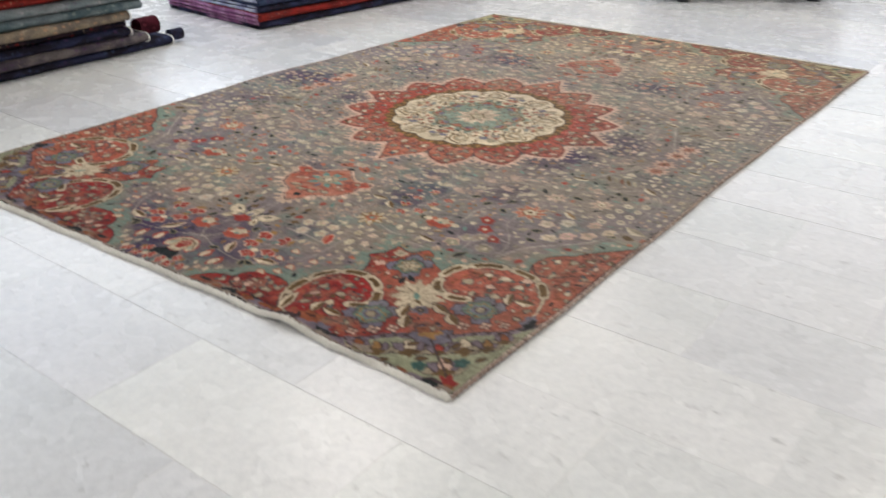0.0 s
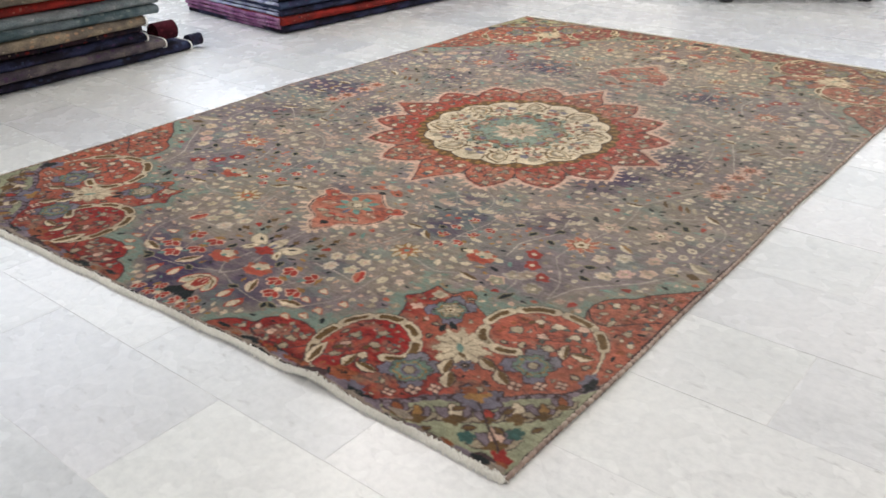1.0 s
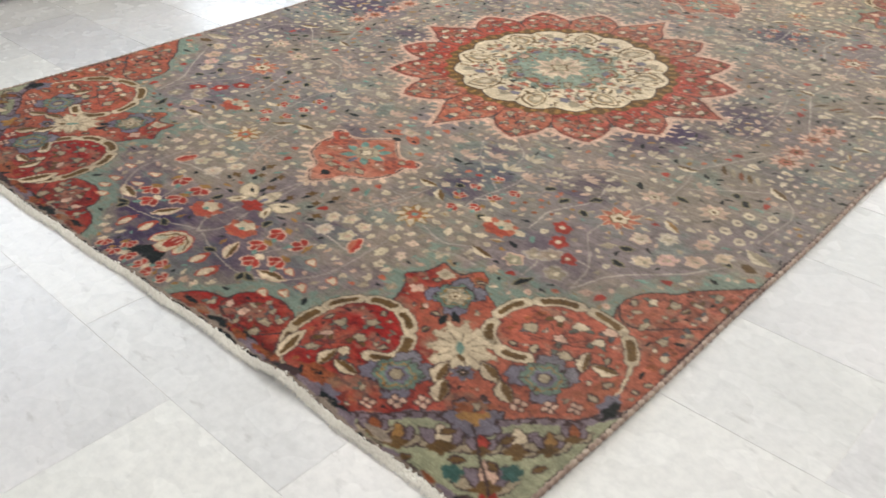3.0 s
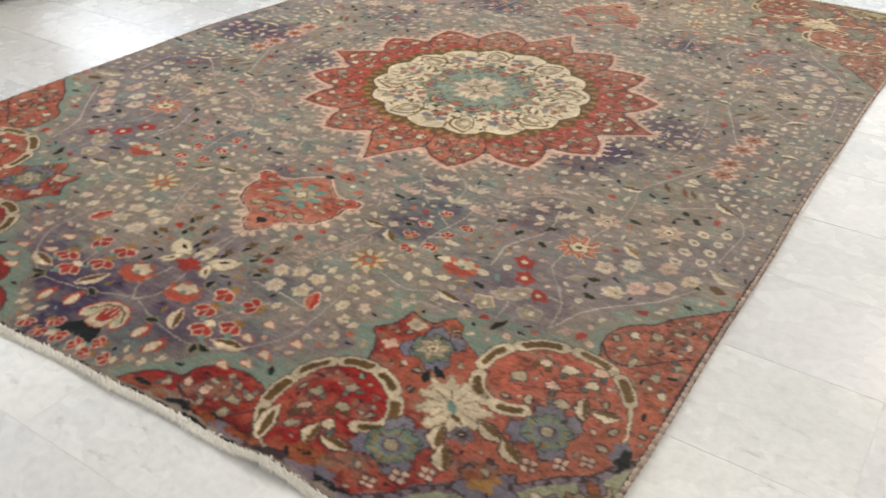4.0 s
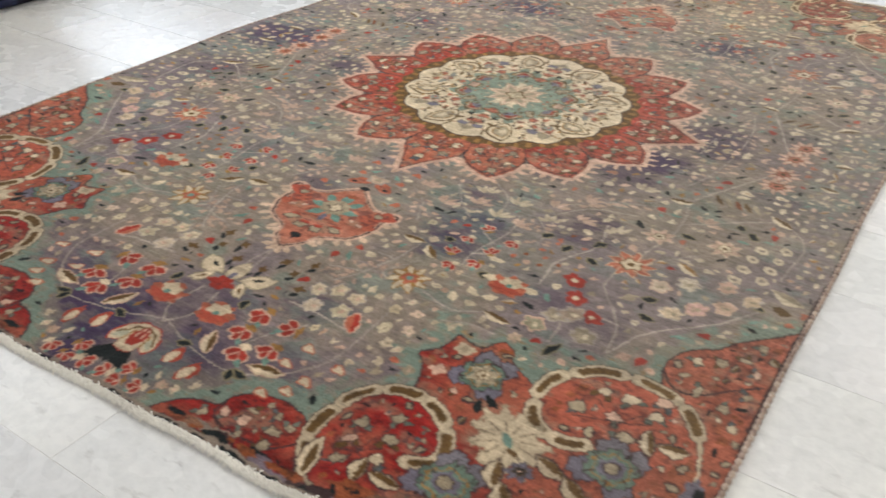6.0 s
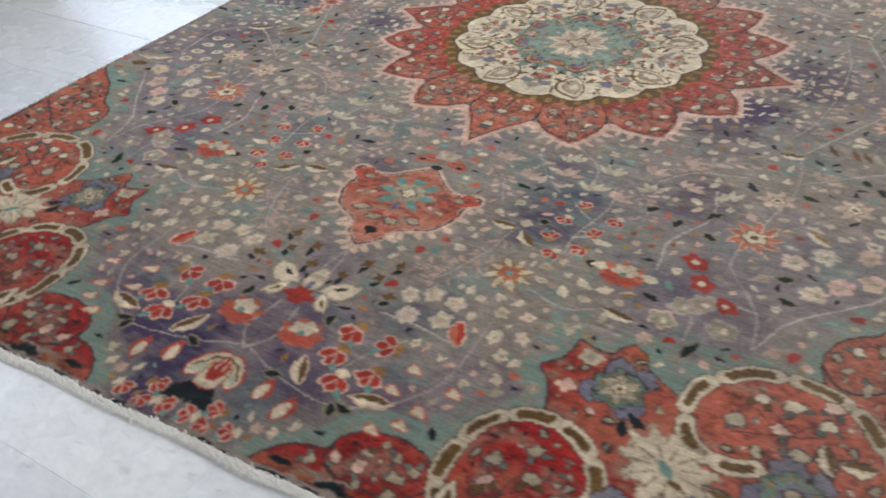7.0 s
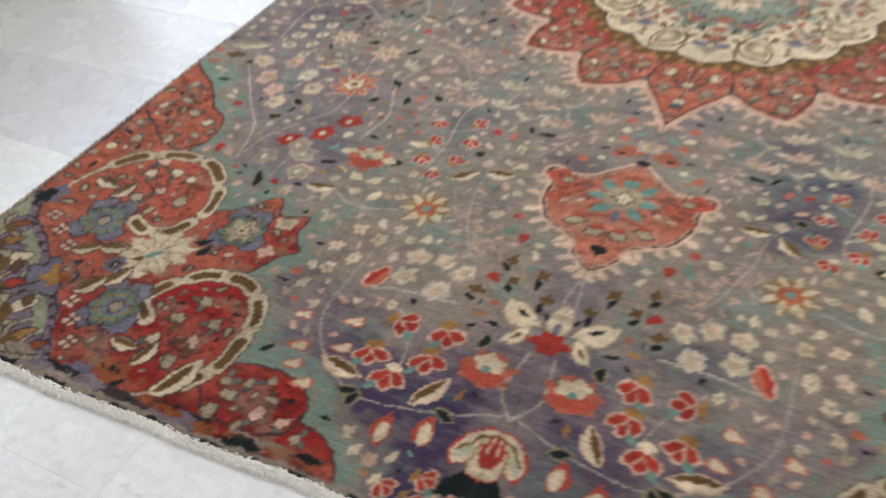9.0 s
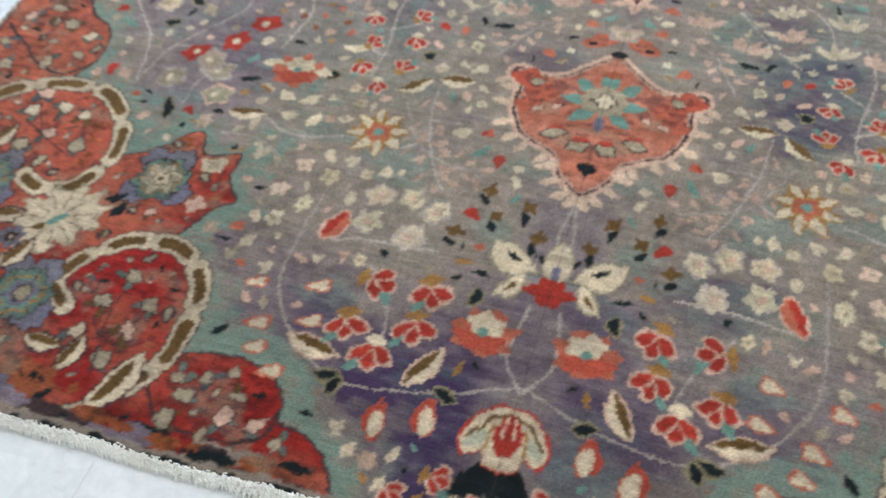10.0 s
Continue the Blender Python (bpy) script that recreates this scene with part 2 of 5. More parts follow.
# ---- the carpet's design: one quarter, drawn once and mirrored as the weaver does ----
def yarn(r, g, b):
    """A dyed and faded wool."""
    return tuple(c * k for c, k in zip(lin(r, g, b), (0.74, 0.73, 0.70)))


TAUPE, SAGE, MAUVE, VIOLET = yarn(156, 144, 133), yarn(147, 152, 136), yarn(133, 121, 135), yarn(70, 52, 92)
TEAL, RED, DEEP, SALMON = yarn(118, 158, 148), yarn(178, 60, 46), yarn(156, 38, 34), yarn(198, 114, 88)
CREAM, PINK, OLIVE, INK = yarn(226, 210, 182), yarn(222, 186, 166), yarn(110, 84, 44), yarn(24, 34, 36)
LILAC, RUST, STONE, OCHRE = yarn(124, 122, 141), yarn(150, 84, 46), yarn(176, 164, 140), yarn(170, 128, 70)
STEM, DUSK = yarn(184, 174, 166), yarn(74, 56, 58)
CX, CY = 0.02, -0.06  # the middle of the medallion
HALF_W, NEAR_Y, FAR_Y = 1.062, -1.60, 1.585

RES = 0.0016
QW, QH = int(1.10 / RES), int(1.70 / RES)
canvas = np.zeros((QH, QW, 3))
taken = np.zeros((QH, QW), bool)
gx, gy = (np.arange(QW) + 0.5) * RES, (np.arange(QH) + 0.5) * RES
rng = np.random.default_rng(11)


def vnoise(x, y, seed):
    """Smooth value noise of about -1..1 at the points x, y (in cells)."""
    lattice = np.random.default_rng(seed).uniform(-1, 1, (256, 256))
    xi, yi = np.floor(x).astype(int), np.floor(y).astype(int)
    u, v = x - xi, y - yi
    u, v = u * u * (3 - 2 * u), v * v * (3 - 2 * v)
    a, b = lattice[yi % 256, xi % 256], lattice[yi % 256, (xi + 1) % 256]
    c, d = lattice[(yi + 1) % 256, xi % 256], lattice[(yi + 1) % 256, (xi + 1) % 256]
    return (a * (1 - u) + b * u) * (1 - v) + (c * (1 - u) + d * u) * v


def fractal(x, y, seed):
    return (vnoise(x, y, seed) + 0.5 * vnoise(2 * x, 2 * y, seed + 1) + 0.25 * vnoise(4 * x, 4 * y, seed + 2)) / 1.5


X2, Y2 = np.meshgrid(gx, gy)
MOTTLE = 1 + 0.24 * fractal(X2 * 40, Y2 * 60, 15) + 0.12 * vnoise(X2 * 190, Y2 * 190, 16)


def window_of(x0, y0, x1, y1):
    i0, i1 = max(0, int(x0 / RES) - 2), min(QW, int(x1 / RES) + 3)
    j0, j1 = max(0, int(y0 / RES) - 2), min(QH, int(y1 / RES) + 3)
    return (slice(j0, max(j0, j1)), slice(i0, max(i0, i1))) + tuple(np.meshgrid(gx[i0:max(i0, i1)], gy[j0:max(j0, j1)]))


def lay(sj, si, mask, colour, keep=True):
    shade = 1 + rng.uniform(-0.12, 0.12)
    canvas[sj, si][mask] = np.clip(np.array(colour) * shade * MOTTLE[sj, si][mask][:, None], 0, 1)
    if keep:
        taken[sj, si] |= mask


def blob(cx, cy, rx, ry, colour, turn=0.0, n=0, depth=0.0, phase=0.0):
    """A rounded or petalled patch of one yarn."""
    r = max(rx, ry) * (1 + abs(depth)) + 0.004
    sj, si, x, y = window_of(cx - r, cy - r, cx + r, cy + r)
    c, s = math.cos(turn), math.sin(turn)
    u, v = ((x - cx) * c + (y - cy) * s) / rx, (-(x - cx) * s + (y - cy) * c) / ry
    th = np.arctan2(v, u)
    edge = 1 + depth * np.cos(n * th + phase) + 0.15 * vnoise(x * 150, y * 150, 5)
    lay(sj, si, np.hypot(u, v) < edge, colour)


def fill(points, colour, keep=True, only=None):
    p = np.array(points)
    sj, si, x, y = window_of(*p.min(0), *p.max(0))
    x, y = x + 0.0020 * vnoise(x * 190, y * 190, 7), y + 0.0020 * vnoise(x * 190, y * 190, 8)
    inside = np.zeros(x.shape, bool)
    for (ax, ay), (bx, by) in zip(p, np.roll(p, -1, 0)):
        if ay != by:
            inside ^= ((ay > y) != (by > y)) & (x < (bx - ax) * (y - ay) / (by - ay) + ax)
    lay(sj, si, inside, colour, keep)
    return sj, si, inside


def line(points, width, colour, keep=True, taper=False):
    p = np.array(points)
    sj, si, x, y = window_of(*(p.min(0) - width), *(p.max(0) + width))
    near = np.full(x.shape, 9.0)
    for k, ((ax, ay), (bx, by)) in enumerate(zip(p[:-1], p[1:])):
        l2 = (bx - ax) ** 2 + (by - ay) ** 2 + 1e-12
        t = np.clip(((x - ax) * (bx - ax) + (y - ay) * (by - ay)) / l2, 0, 1)
        near = np.minimum(near, np.hypot(x - ax - t * (bx - ax), y - ay - t * (by - ay)))
    lay(sj, si, near + 0.0011 * vnoise(x * 210, y * 210, 3) < width / 2, colour, keep)


def curve(points, closed=False, steps=8):
    """Catmull-Rom through the points."""
    p = [np.array(q, float) for q in points]
    p = [p[-1], *p, p[0], p[1]] if closed else [2 * p[0] - p[1], *p, 2 * p[-1] - p[-2]]
    out = []
    for a, b, c, d in zip(p, p[1:], p[2:], p[3:]):
        for k in range(steps):
            t = k / steps
            out.append(0.5 * (2 * b + (c - a) * t + (2 * a - 5 * b + 4 * c - d) * t * t + (3 * b - a - 3 * c + d) * t ** 3))
    if not closed:
        out.append(p[-2])
    return [tuple(q) for q in out]


def leaf(x, y, length, width, turn, colour, half=None, edge=None):
    """A pointed leaf round its middle; half: the yarn of its other side."""
    c, s = math.cos(turn), math.sin(turn)

    def at(u, v):
        return (x + u * c - v * s, y + u * s + v * c)

    def shape(k, lo, hi):
        ts = [-1 + i / 6 for i in range(13)]
        bend = 0.18 * width
        top = [at(t * length / 2 * k, hi * k * width / 2 * (1 - t * t) + bend * (1 - t * t)) for t in ts]
        low = [at(t * length / 2 * k, lo * k * width / 2 * (1 - t * t) + bend * (1 - t * t)) for t in reversed(ts)]
        return top + low

    if edge:
        fill(shape(1.0 + 0.006 / length, -1.0 - 0.005 / width, 1.0 + 0.005 / width), edge)
    fill(shape(1, -1, 1), colour)
    if half:
        fill(shape(0.97, -1, 0.05), half)


def rosette(x, y, r, outer, mid, core, n=8, edge=None, turn=0.0, depth=0.16):
    """A flower of pointed petals, each in a darker outline."""
    blob(x, y, r * 0.78, r * 0.74, edge or tuple(0.8 * p for p in outer), turn, n, 0.14)
    for k in range(n):
        a = turn + k * 2 * math.pi / n
        lx, ly, size = x + 0.58 * r * math.cos(a), y + 0.58 * r * math.sin(a), r * rng.uniform(0.85, 1.05)
        leaf(lx, ly, size * 0.95, size * 2.9 / n, a, edge or mid)
        leaf(lx, ly, size * 0.86, size * 2.3 / n, a, outer)
    blob(x, y, r * 0.42, r * 0.40, edge or OLIVE, turn, 5, 0.12)
    blob(x, y, r * 0.36, r * 0.34, mid, turn, 5, 0.15)
    blob(x, y, r * 0.15, r * 0.15, core)


def jagged(x, y, r, colour, n=5, squash=0.8, turn=0.0, edge=None):
    """A small patch with a few knotted corners."""
    pts = []
    for k in range(n):
        a, far = (k + rng.uniform(-0.28, 0.28)) * 2 * math.pi / n, r * rng.uniform(0.72, 1.22)
        u, v = far * math.cos(a), far * math.sin(a) * squash
        pts.append((x + u * math.cos(turn) - v * math.sin(turn), y + u * math.sin(turn) + v * math.cos(turn)))
    fill([(x + (px - x) * 1.22, y + (py - y) * 1.22) for px, py in pts], edge or DUSK)
    fill(pts, colour)


def calyx(x, y, r, turn=0.0):
    """A cream bud of a few corners in a grey-green cup, both in thin dark outline."""
    c, q = math.cos(turn), math.sin(turn)
    cup = (yarn(108, 122, 112), OLIVE, yarn(96, 106, 110), yarn(120, 130, 120))[int(rng.integers(0, 4))]
    for d in (-1, 1):
        if rng.uniform() < 0.75:
            jagged(x + d * 0.55 * r * c - 0.42 * r * q, y + d * 0.55 * r * q + 0.42 * r * c, r * 0.60, cup, 4, 0.6, turn + d * 0.7)
    jagged(x + 0.2 * r * q, y - 0.2 * r * c, r * rng.uniform(0.66, 0.92), (STONE, STONE, PINK, CREAM)[int(rng.integers(0, 4))], int(rng.integers(4, 6)), rng.uniform(0.6, 0.95), turn)


def cherry(x, y, r, turn=0.0):
    """A small red blossom of three lobes, each in a pale outline."""
    for size, colour in ((1.0, PINK), (0.74, RED)):
        for d in (-0.95, 0.0, 0.95):
            a = turn + math.pi / 2 + d
            blob(x + 0.50 * r * math.cos(a), y + 0.42 * r * math.sin(a), r * 0.62 * size, r * 0.50 * size, colour, a, 2, 0.1)
    if r > 0.018:
        for d in (-0.5, 0.5):
            a = turn + math.pi / 2 + d
            line([(x, y), (x + r * 0.75 * math.cos(a), y + r * 0.75 * math.sin(a))], 0.0026, PINK)
        blob(x + 0.5 * r * math.sin(turn), y - 0.5 * r * math.cos(turn), r * 0.50, r * 0.26, OCHRE if rng.uniform() < 0.5 else CREAM, turn, 4, 0.2)
        leaf(x + r * 1.1 * math.cos(turn + 0.9), y + r * 1.1 * math.sin(turn + 0.9), r * 0.9, r * 0.45, turn + 0.9, TEAL)


def daisy(x, y, r, colour=CREAM, core=PINK):
    """A little ragged blossom with a worn middle."""
    a0 = rng.uniform(0, 6)
    if r > 0.019:
        blob(x, y, r * 0.98, r * 0.92, PINK if rng.uniform() < 0.4 else STEM, a0, 5, 0.14)
    blob(x, y, r * 0.86, r * rng.uniform(0.66, 0.84), tuple(p * rng.uniform(0.86, 1.0) for p in colour), a0, int(rng.integers(4, 7)), 0.16)
    blob(x + 0.15 * r, y, r * 0.30, r * 0.20, core, a0 + 1)
    if r > 0.019:
        line([(x - 0.4 * r, y - 0.2 * r), (x - 0.1 * r, y + 0.4 * r)], 0.003, STONE)


def bud(x, y, r, colour):
    """A small uneven bud, now and then with an inner mark or a split."""
    turn, kind = rng.uniform(0, math.pi), rng.uniform()
    if kind < 0.45:
        blob(x, y, r * rng.uniform(0.9, 1.2), r * rng.uniform(0.55, 0.85), colour, turn, int(rng.integers(2, 5)), rng.uniform(0.05, 0.2))
        if kind < 0.22:
            blob(x, y, r * 0.35, r * 0.16, (OCHRE, PINK, TAUPE)[int(rng.integers(0, 3))], turn)
    elif kind < 0.75:
        for d in (-0.45, 0.45):
            leaf(x + 0.45 * r * math.sin(d + turn), y + 0.45 * r * math.cos(d + turn), r * 2.0, r * 0.8, math.pi / 2 - d - turn, colour)
    else:
        leaf(x, y, r * 2.6, r * 1.15, turn, colour, (OCHRE if kind > 0.93 else None))


def poppy(x, y, r, turn=0.0):
    blob(x, y, r * 1.1, r * 0.95, SALMON, turn, 7, 0.12)
    blob(x - 0.3 * r * math.sin(turn), y + 0.35 * r * math.cos(turn), r * 0.95, r * 0.5, tuple(0.6 * p + 0.4 * q for p, q in zip(RED, SALMON)), turn, 5, 0.15)
    blob(x + 0.2 * r * math.sin(turn), y - 0.35 * r * math.cos(turn), r * 0.75, r * 0.45, CREAM, turn, 5, 0.15)
    blob(x, y, r * 0.2, r * 0.2, TEAL)


def blue_rose(x, y, r):
    """A full-blown rose: lilac outer petals, grey-green and ochre rings."""
    for k in range(4):
        a = -0.9 + k * 1.75
        for size, colour in ((1.0, DUSK), (0.90, LILAC if k % 3 else yarn(128, 126, 140))):
            blob(x + 0.62 * r * math.cos(a), y + 0.62 * r * math.sin(a), r * 0.50 * size, r * 0.44 * size, colour, a, 7, 0.06)
    for size, colour in ((0.72, DUSK), (0.67, yarn(112, 140, 128)), (0.52, OCHRE), (0.46, yarn(112, 140, 128)), (0.36, LILAC), (0.24, DUSK), (0.19, STONE)):
        blob(x, y, r * size, r * size * 0.95, colour, 0.3, 6, 0.07)
    for k in range(6):
        a = 0.4 + k * 1.05
        line([(x + 0.42 * r * math.cos(a), y + 0.42 * r * math.sin(a)), (x + 0.66 * r * math.cos(a), y + 0.66 * r * math.sin(a))], 0.0024, DUSK)


# ground of the field: taupe that drifts to sage and mauve, with violet pools


def soft(a, lo, hi):
    t = np.clip((a - lo) / (hi - lo), 0, 1)
    return (t * t * (3 - 2 * t))[..., None]


drift = fractal(X2 * 5, Y2 * 5, 21) + 0.35 * fractal(X2 * 24, Y2 * 60, 22)
canvas[:] = TAUPE
canvas[:] += (np.array(MAUVE) - canvas) * soft(drift, -0.25, 0.5) * 0.58
canvas[:] += (np.array(SAGE) - canvas) * soft(fractal(X2 * 4, Y2 * 4, 31) + 0.3 * fractal(X2 * 20, Y2 * 40, 32), 0.05, 0.6) * 0.40
canvas[:] += (np.array(TEAL) - canvas) * soft(fractal(X2 * 11, Y2 * 16, 35), 0.30, 0.62) * 0.35
ragged = 0.050 * fractal(X2 * 18, Y2 * 26, 41) + 0.030 * fractal(X2 * 60, Y2 * 110, 42)
for px, py, pr, amount in ((0.16, 1.50, 0.15, 1.0), (0.27, 1.40, 0.08, 0.8), (0.05, 1.44, 0.08, 0.7), (0.34, 0.80, 0.10, 0.6), (0.52, 0.42, 0.11, 0.6), (0.62, 0.22, 0.10, 0.6), (0.20, 0.72, 0.10, 0.5), (0.93, 0.30, 0.11, 0.5), (0.44, 1.27, 0.05, 0.7), (0.86, 0.42, 0.07, 0.4), (0.38, 0.60, 0.07, 0.5), (0.60, 0.60, 0.06, 0.4), (0.33, 1.37, 0.04, 0.5), (0.10, 1.38, 0.05, 0.4), (0.02, 1.55, 0.09, 0.8), (0.40, 1.40, 0.03, 0.6)):
    canvas[:] += (np.array(VIOLET) - canvas) * soft(pr - np.hypot(X2 - px, (Y2 - py) * 1.15) + ragged, 0.0, 0.035) * amount * 0.30
canvas[:] *= MOTTLE[..., None]

# the corner piece and its pale green halo
SPANDREL = curve([(0.150, 1.64), (0.189, 1.572), (0.225, 1.545), (0.262, 1.535), (0.268, 1.508), (0.297, 1.474), (0.350, 1.462), (0.405, 1.472), (0.436, 1.488)], steps=5) + curve([
    (0.432, 1.443), (0.449, 1.375), (0.490, 1.328), (0.530, 1.316)], steps=5) + curve([(0.520, 1.300), (0.494, 1.244), (0.470, 1.222), (0.500, 1.186), (0.504, 1.138)], steps=5) + curve([
    (0.508, 1.136), (0.560, 1.150), (0.585, 1.112), (0.617, 1.122), (0.630, 1.150), (0.664, 1.172), (0.700, 1.190)], steps=5) + curve([(0.712, 1.145), (0.742, 1.105), (0.800, 1.062), (0.880, 1.058)], steps=5) + curve([
    (0.862, 1.010), (0.866, 0.965), (0.890, 0.925), (0.930, 0.900), (0.965, 0.850), (1.02, 0.800), (1.06, 0.760)], steps=5)
LOW = [(1.10, 1.20), (1.04, 1.272), (1.00, 1.335), (0.952, 1.364), (0.904, 1.407), (0.862, 1.450), (0.817, 1.474), (0.778, 1.50), (0.746, 1.545), (0.705, 1.585), (0.68, 1.64)]
small = (slice(None, None, 4), slice(None, None, 4))
sx, sy = X2[small], Y2[small]
dist = np.full(sx.shape, 9.0)
for (ax, ay), (bx, by) in zip(SPANDREL[:-1], SPANDREL[1:]):
    t = np.clip(((sx - ax) * (bx - ax) + (sy - ay) * (by - ay)) / ((bx - ax) ** 2 + (by - ay) ** 2 + 1e-12), 0, 1)
    dist = np.minimum(dist, np.hypot(sx - ax - t * (bx - ax), sy - ay - t * (by - ay)))
dist = np.repeat(np.repeat(dist, 4, 0), 4, 1)[:QH, :QW]
teeth = 0.020 * vnoise(X2 * 60, Y2 * 60, 51) + 0.03 * fractal(X2 * 9, Y2 * 9, 52)
canvas[:] += (np.array(SAGE) - canvas) * soft(0.056 + teeth * 1.3 - dist, -0.012, 0.02) * 0.75
canvas[:] += (np.array(TEAL) - canvas) * soft(0.034 + teeth * 1.7 - dist + 0.035 * vnoise(X2 * 55, Y2 * 110, 53), -0.004, 0.008) * 0.5
canvas[:] += (np.array(OCHRE) - canvas) * (soft(0.05 - dist, 0, 0.01) * soft(vnoise(X2 * 55, Y2 * 150, 54), 0.72, 0.8)) * 0.6

# stems under the flowers
for pts in (((0.0, 1.12), (0.01, 1.18), (0.0, 1.25)), ((0.02, 1.30), (0.03, 1.38), (0.0, 1.43)), ((0.03, 1.38), (0.065, 1.35)), ((0.0, 1.42), (0.06, 1.44), (0.123, 1.457), (0.215, 1.462), (0.278, 1.426), (0.327, 1.375), (0.352, 1.303), (0.349, 1.146)),
            ((0.24, 1.28), (0.20, 1.33), (0.18, 1.40)), ((0.31, 1.25), (0.24, 1.24), (0.16, 1.24)), ((0.26, 0.92), (0.25, 1.0), (0.22, 1.08), (0.19, 1.13)), ((0.25, 1.0), (0.20, 1.0)), ((0.24, 1.04), (0.28, 1.07)),
            ((0.37, 1.06), (0.45, 1.08), (0.51, 1.05)), ((0.38, 0.94), (0.375, 0.86), (0.39, 0.76), (0.37, 0.68)), ((0.385, 0.82), (0.34, 0.79)), ((0.38, 0.88), (0.42, 0.86)),
            ((0.655, 1.06), (0.65, 1.0), (0.62, 0.96)), ((0.76, 1.03), (0.74, 0.94), (0.66, 0.83)), ((0.76, 1.03), (0.80, 0.93), (0.90, 0.82), (0.96, 0.73)), ((0.74, 0.94), (0.69, 0.93)), ((0.66, 0.83), (0.66, 0.74), (0.70, 0.55), (0.68, 0.38)),
            ((0.68, 0.38), (0.74, 0.25), (0.80, 0.12)), ((0.70, 0.50), (0.80, 0.42), (0.89, 0.37), (0.97, 0.44), (0.96, 0.60)), ((0.55, 0.90), (0.54, 0.80), (0.58, 0.70), (0.56, 0.60)), ((0.33, 0.70), (0.30, 0.62), (0.24, 0.57)), ((0.44, 0.62), (0.50, 0.55), (0.60, 0.52))):
    line(curve(pts, steps=6), 0.0042, STEM)

# feathery sprays of small leaves
for pts in (((0.26, 0.93), (0.25, 1.0), (0.22, 1.08), (0.19, 1.13)), ((0.09, 0.71), (0.15, 0.76), (0.19, 0.84)), ((0.17, 0.63), (0.22, 0.70), (0.28, 0.75)), ((0.39, 0.65), (0.45, 0.70), (0.47, 0.77)), ((0.44, 0.57), (0.52, 0.50), (0.60, 0.46)),
            ((0.64, 0.32), (0.67, 0.22), (0.68, 0.10)), ((0.73, 0.66), (0.78, 0.60)), ((0.56, 1.10), (0.50, 1.10), (0.45, 1.12)), ((0.30, 0.97), (0.24, 1.06), (0.14, 1.10)), ((0.88, 0.24), (0.94, 0.20), (1.0, 0.22)), ((0.60, 0.12), (0.60, 0.06))):
    way = curve(pts, steps=5)
    line(way, 0.003, STEM)
    tint = tuple(0.62 * p + 0.38 * q for p, q in zip(PINK if rng.uniform() < 0.5 else CREAM, TAUPE))
    for k in range(1, len(way) - 1, 1):
        tx, ty = way[k + 1][0] - way[k - 1][0], way[k + 1][1] - way[k - 1][1]
        a = math.atan2(ty, tx)
        for d in (-1, 1):
            if rng.uniform() < 0.38:
                continue
            b, far = a + d * rng.uniform(0.4, 1.3), rng.uniform(0.015, 0.028)
            leaf(way[k][0] + far * math.cos(b), way[k][1] + far * math.sin(b), rng.uniform(0.016, 0.030), rng.uniform(0.008, 0.013), b, tint)

# pendant
PEND = [(0, 0.789), (0.042, 0.833), (0.080, 0.862), (0.112, 0.862), (0.144, 0.852), (0.157, 0.872), (0.138, 0.896), (0.137, 0.947), (0.116, 0.990), (0.094, 1.008), (0.050, 1.034), (0.036, 1.066), (0.014, 1.094), (0, 1.104)]


def fringe_rays(points, length, colour, every=1, width=0.012):
    for k in range(1, len(points) - 1, every):
        (ax, ay), (bx, by) = points[k - 1], points[k + 1]
        nx, ny = -(by - ay), (bx - ax)
        m = math.hypot(nx, ny) + 1e-9
        x, y = points[k]
        leaf(x + nx / m * length * 0.45, y + ny / m * length * 0.45, length, width, math.atan2(ny, nx), colour)


outline = curve(PEND, steps=4)
line(outline, 0.016, PINK)
fringe_rays([(x, y) for x, y in outline if y > 0.87][::-1], 0.034, tuple(0.6 * p + 0.4 * q for p, q in zip(PINK, CREAM)), 3, 0.015)
fill([(-0.01, 0.796), *outline, (-0.01, 1.102)], DUSK)
mid_ring = [(x * 0.955, 0.938 + (y - 0.938) * 0.96) for x, y in outline]
line(mid_ring, 0.003, PINK)
inner = [(x * 0.94, 0.936 + (y - 0.936) * 0.945) for x, y in outline]
fill([(-0.01, inner[0][1]), *inner, (-0.01, inner[-1][1])], tuple(0.75 * p + 0.25 * q for p, q in zip(SALMON, PINK)))
for lx, ly, lr in ((0.125, 0.875, 0.026), (0.100, 0.905, 0.026), (0.118, 0.935, 0.018)):
    blob(lx, ly, lr, lr * 0.8, tuple(0.55 * p + 0.45 * q for p, q in zip(RED, SALMON)), 0, 4, 0.1)
for k in range(9):
    a = -math.pi / 2 + k * math.pi / 4
    leaf(0.042 * math.cos(a), 0.905 + 0.046 * math.sin(a), 0.050, 0.022, a, LILAC if k == 4 else (RUST if k == 0 else TEAL))
blob(0, 0.905, 0.034, 0.032, STONE, 0, 8, 0.08)
blob(0, 0.905, 0.017, 0.015, DUSK, 0, 5, 0.25)
blob(0, 0.905, 0.013, 0.012, CREAM, 0, 5, 0.3)
for fx, fy, fr in ((0.112, 0.880, 0.015), (0.058, 0.985, 0.018), (0.098, 0.940, 0.012), (0.068, 0.930, 0.010), (0.018, 1.005, 0.018)):
    jagged(fx, fy, fr, STONE if fr > 0.014 else PINK, 5, 0.75, 0.5)
    blob(fx, fy - 0.6 * fr, fr * 0.7, fr * 0.3, RED)
blob(0, 0.842, 0.014, 0.010, RUST)
blob(0.003, 1.05, 0.011, 0.012, INK, 0, 3, 0.2)
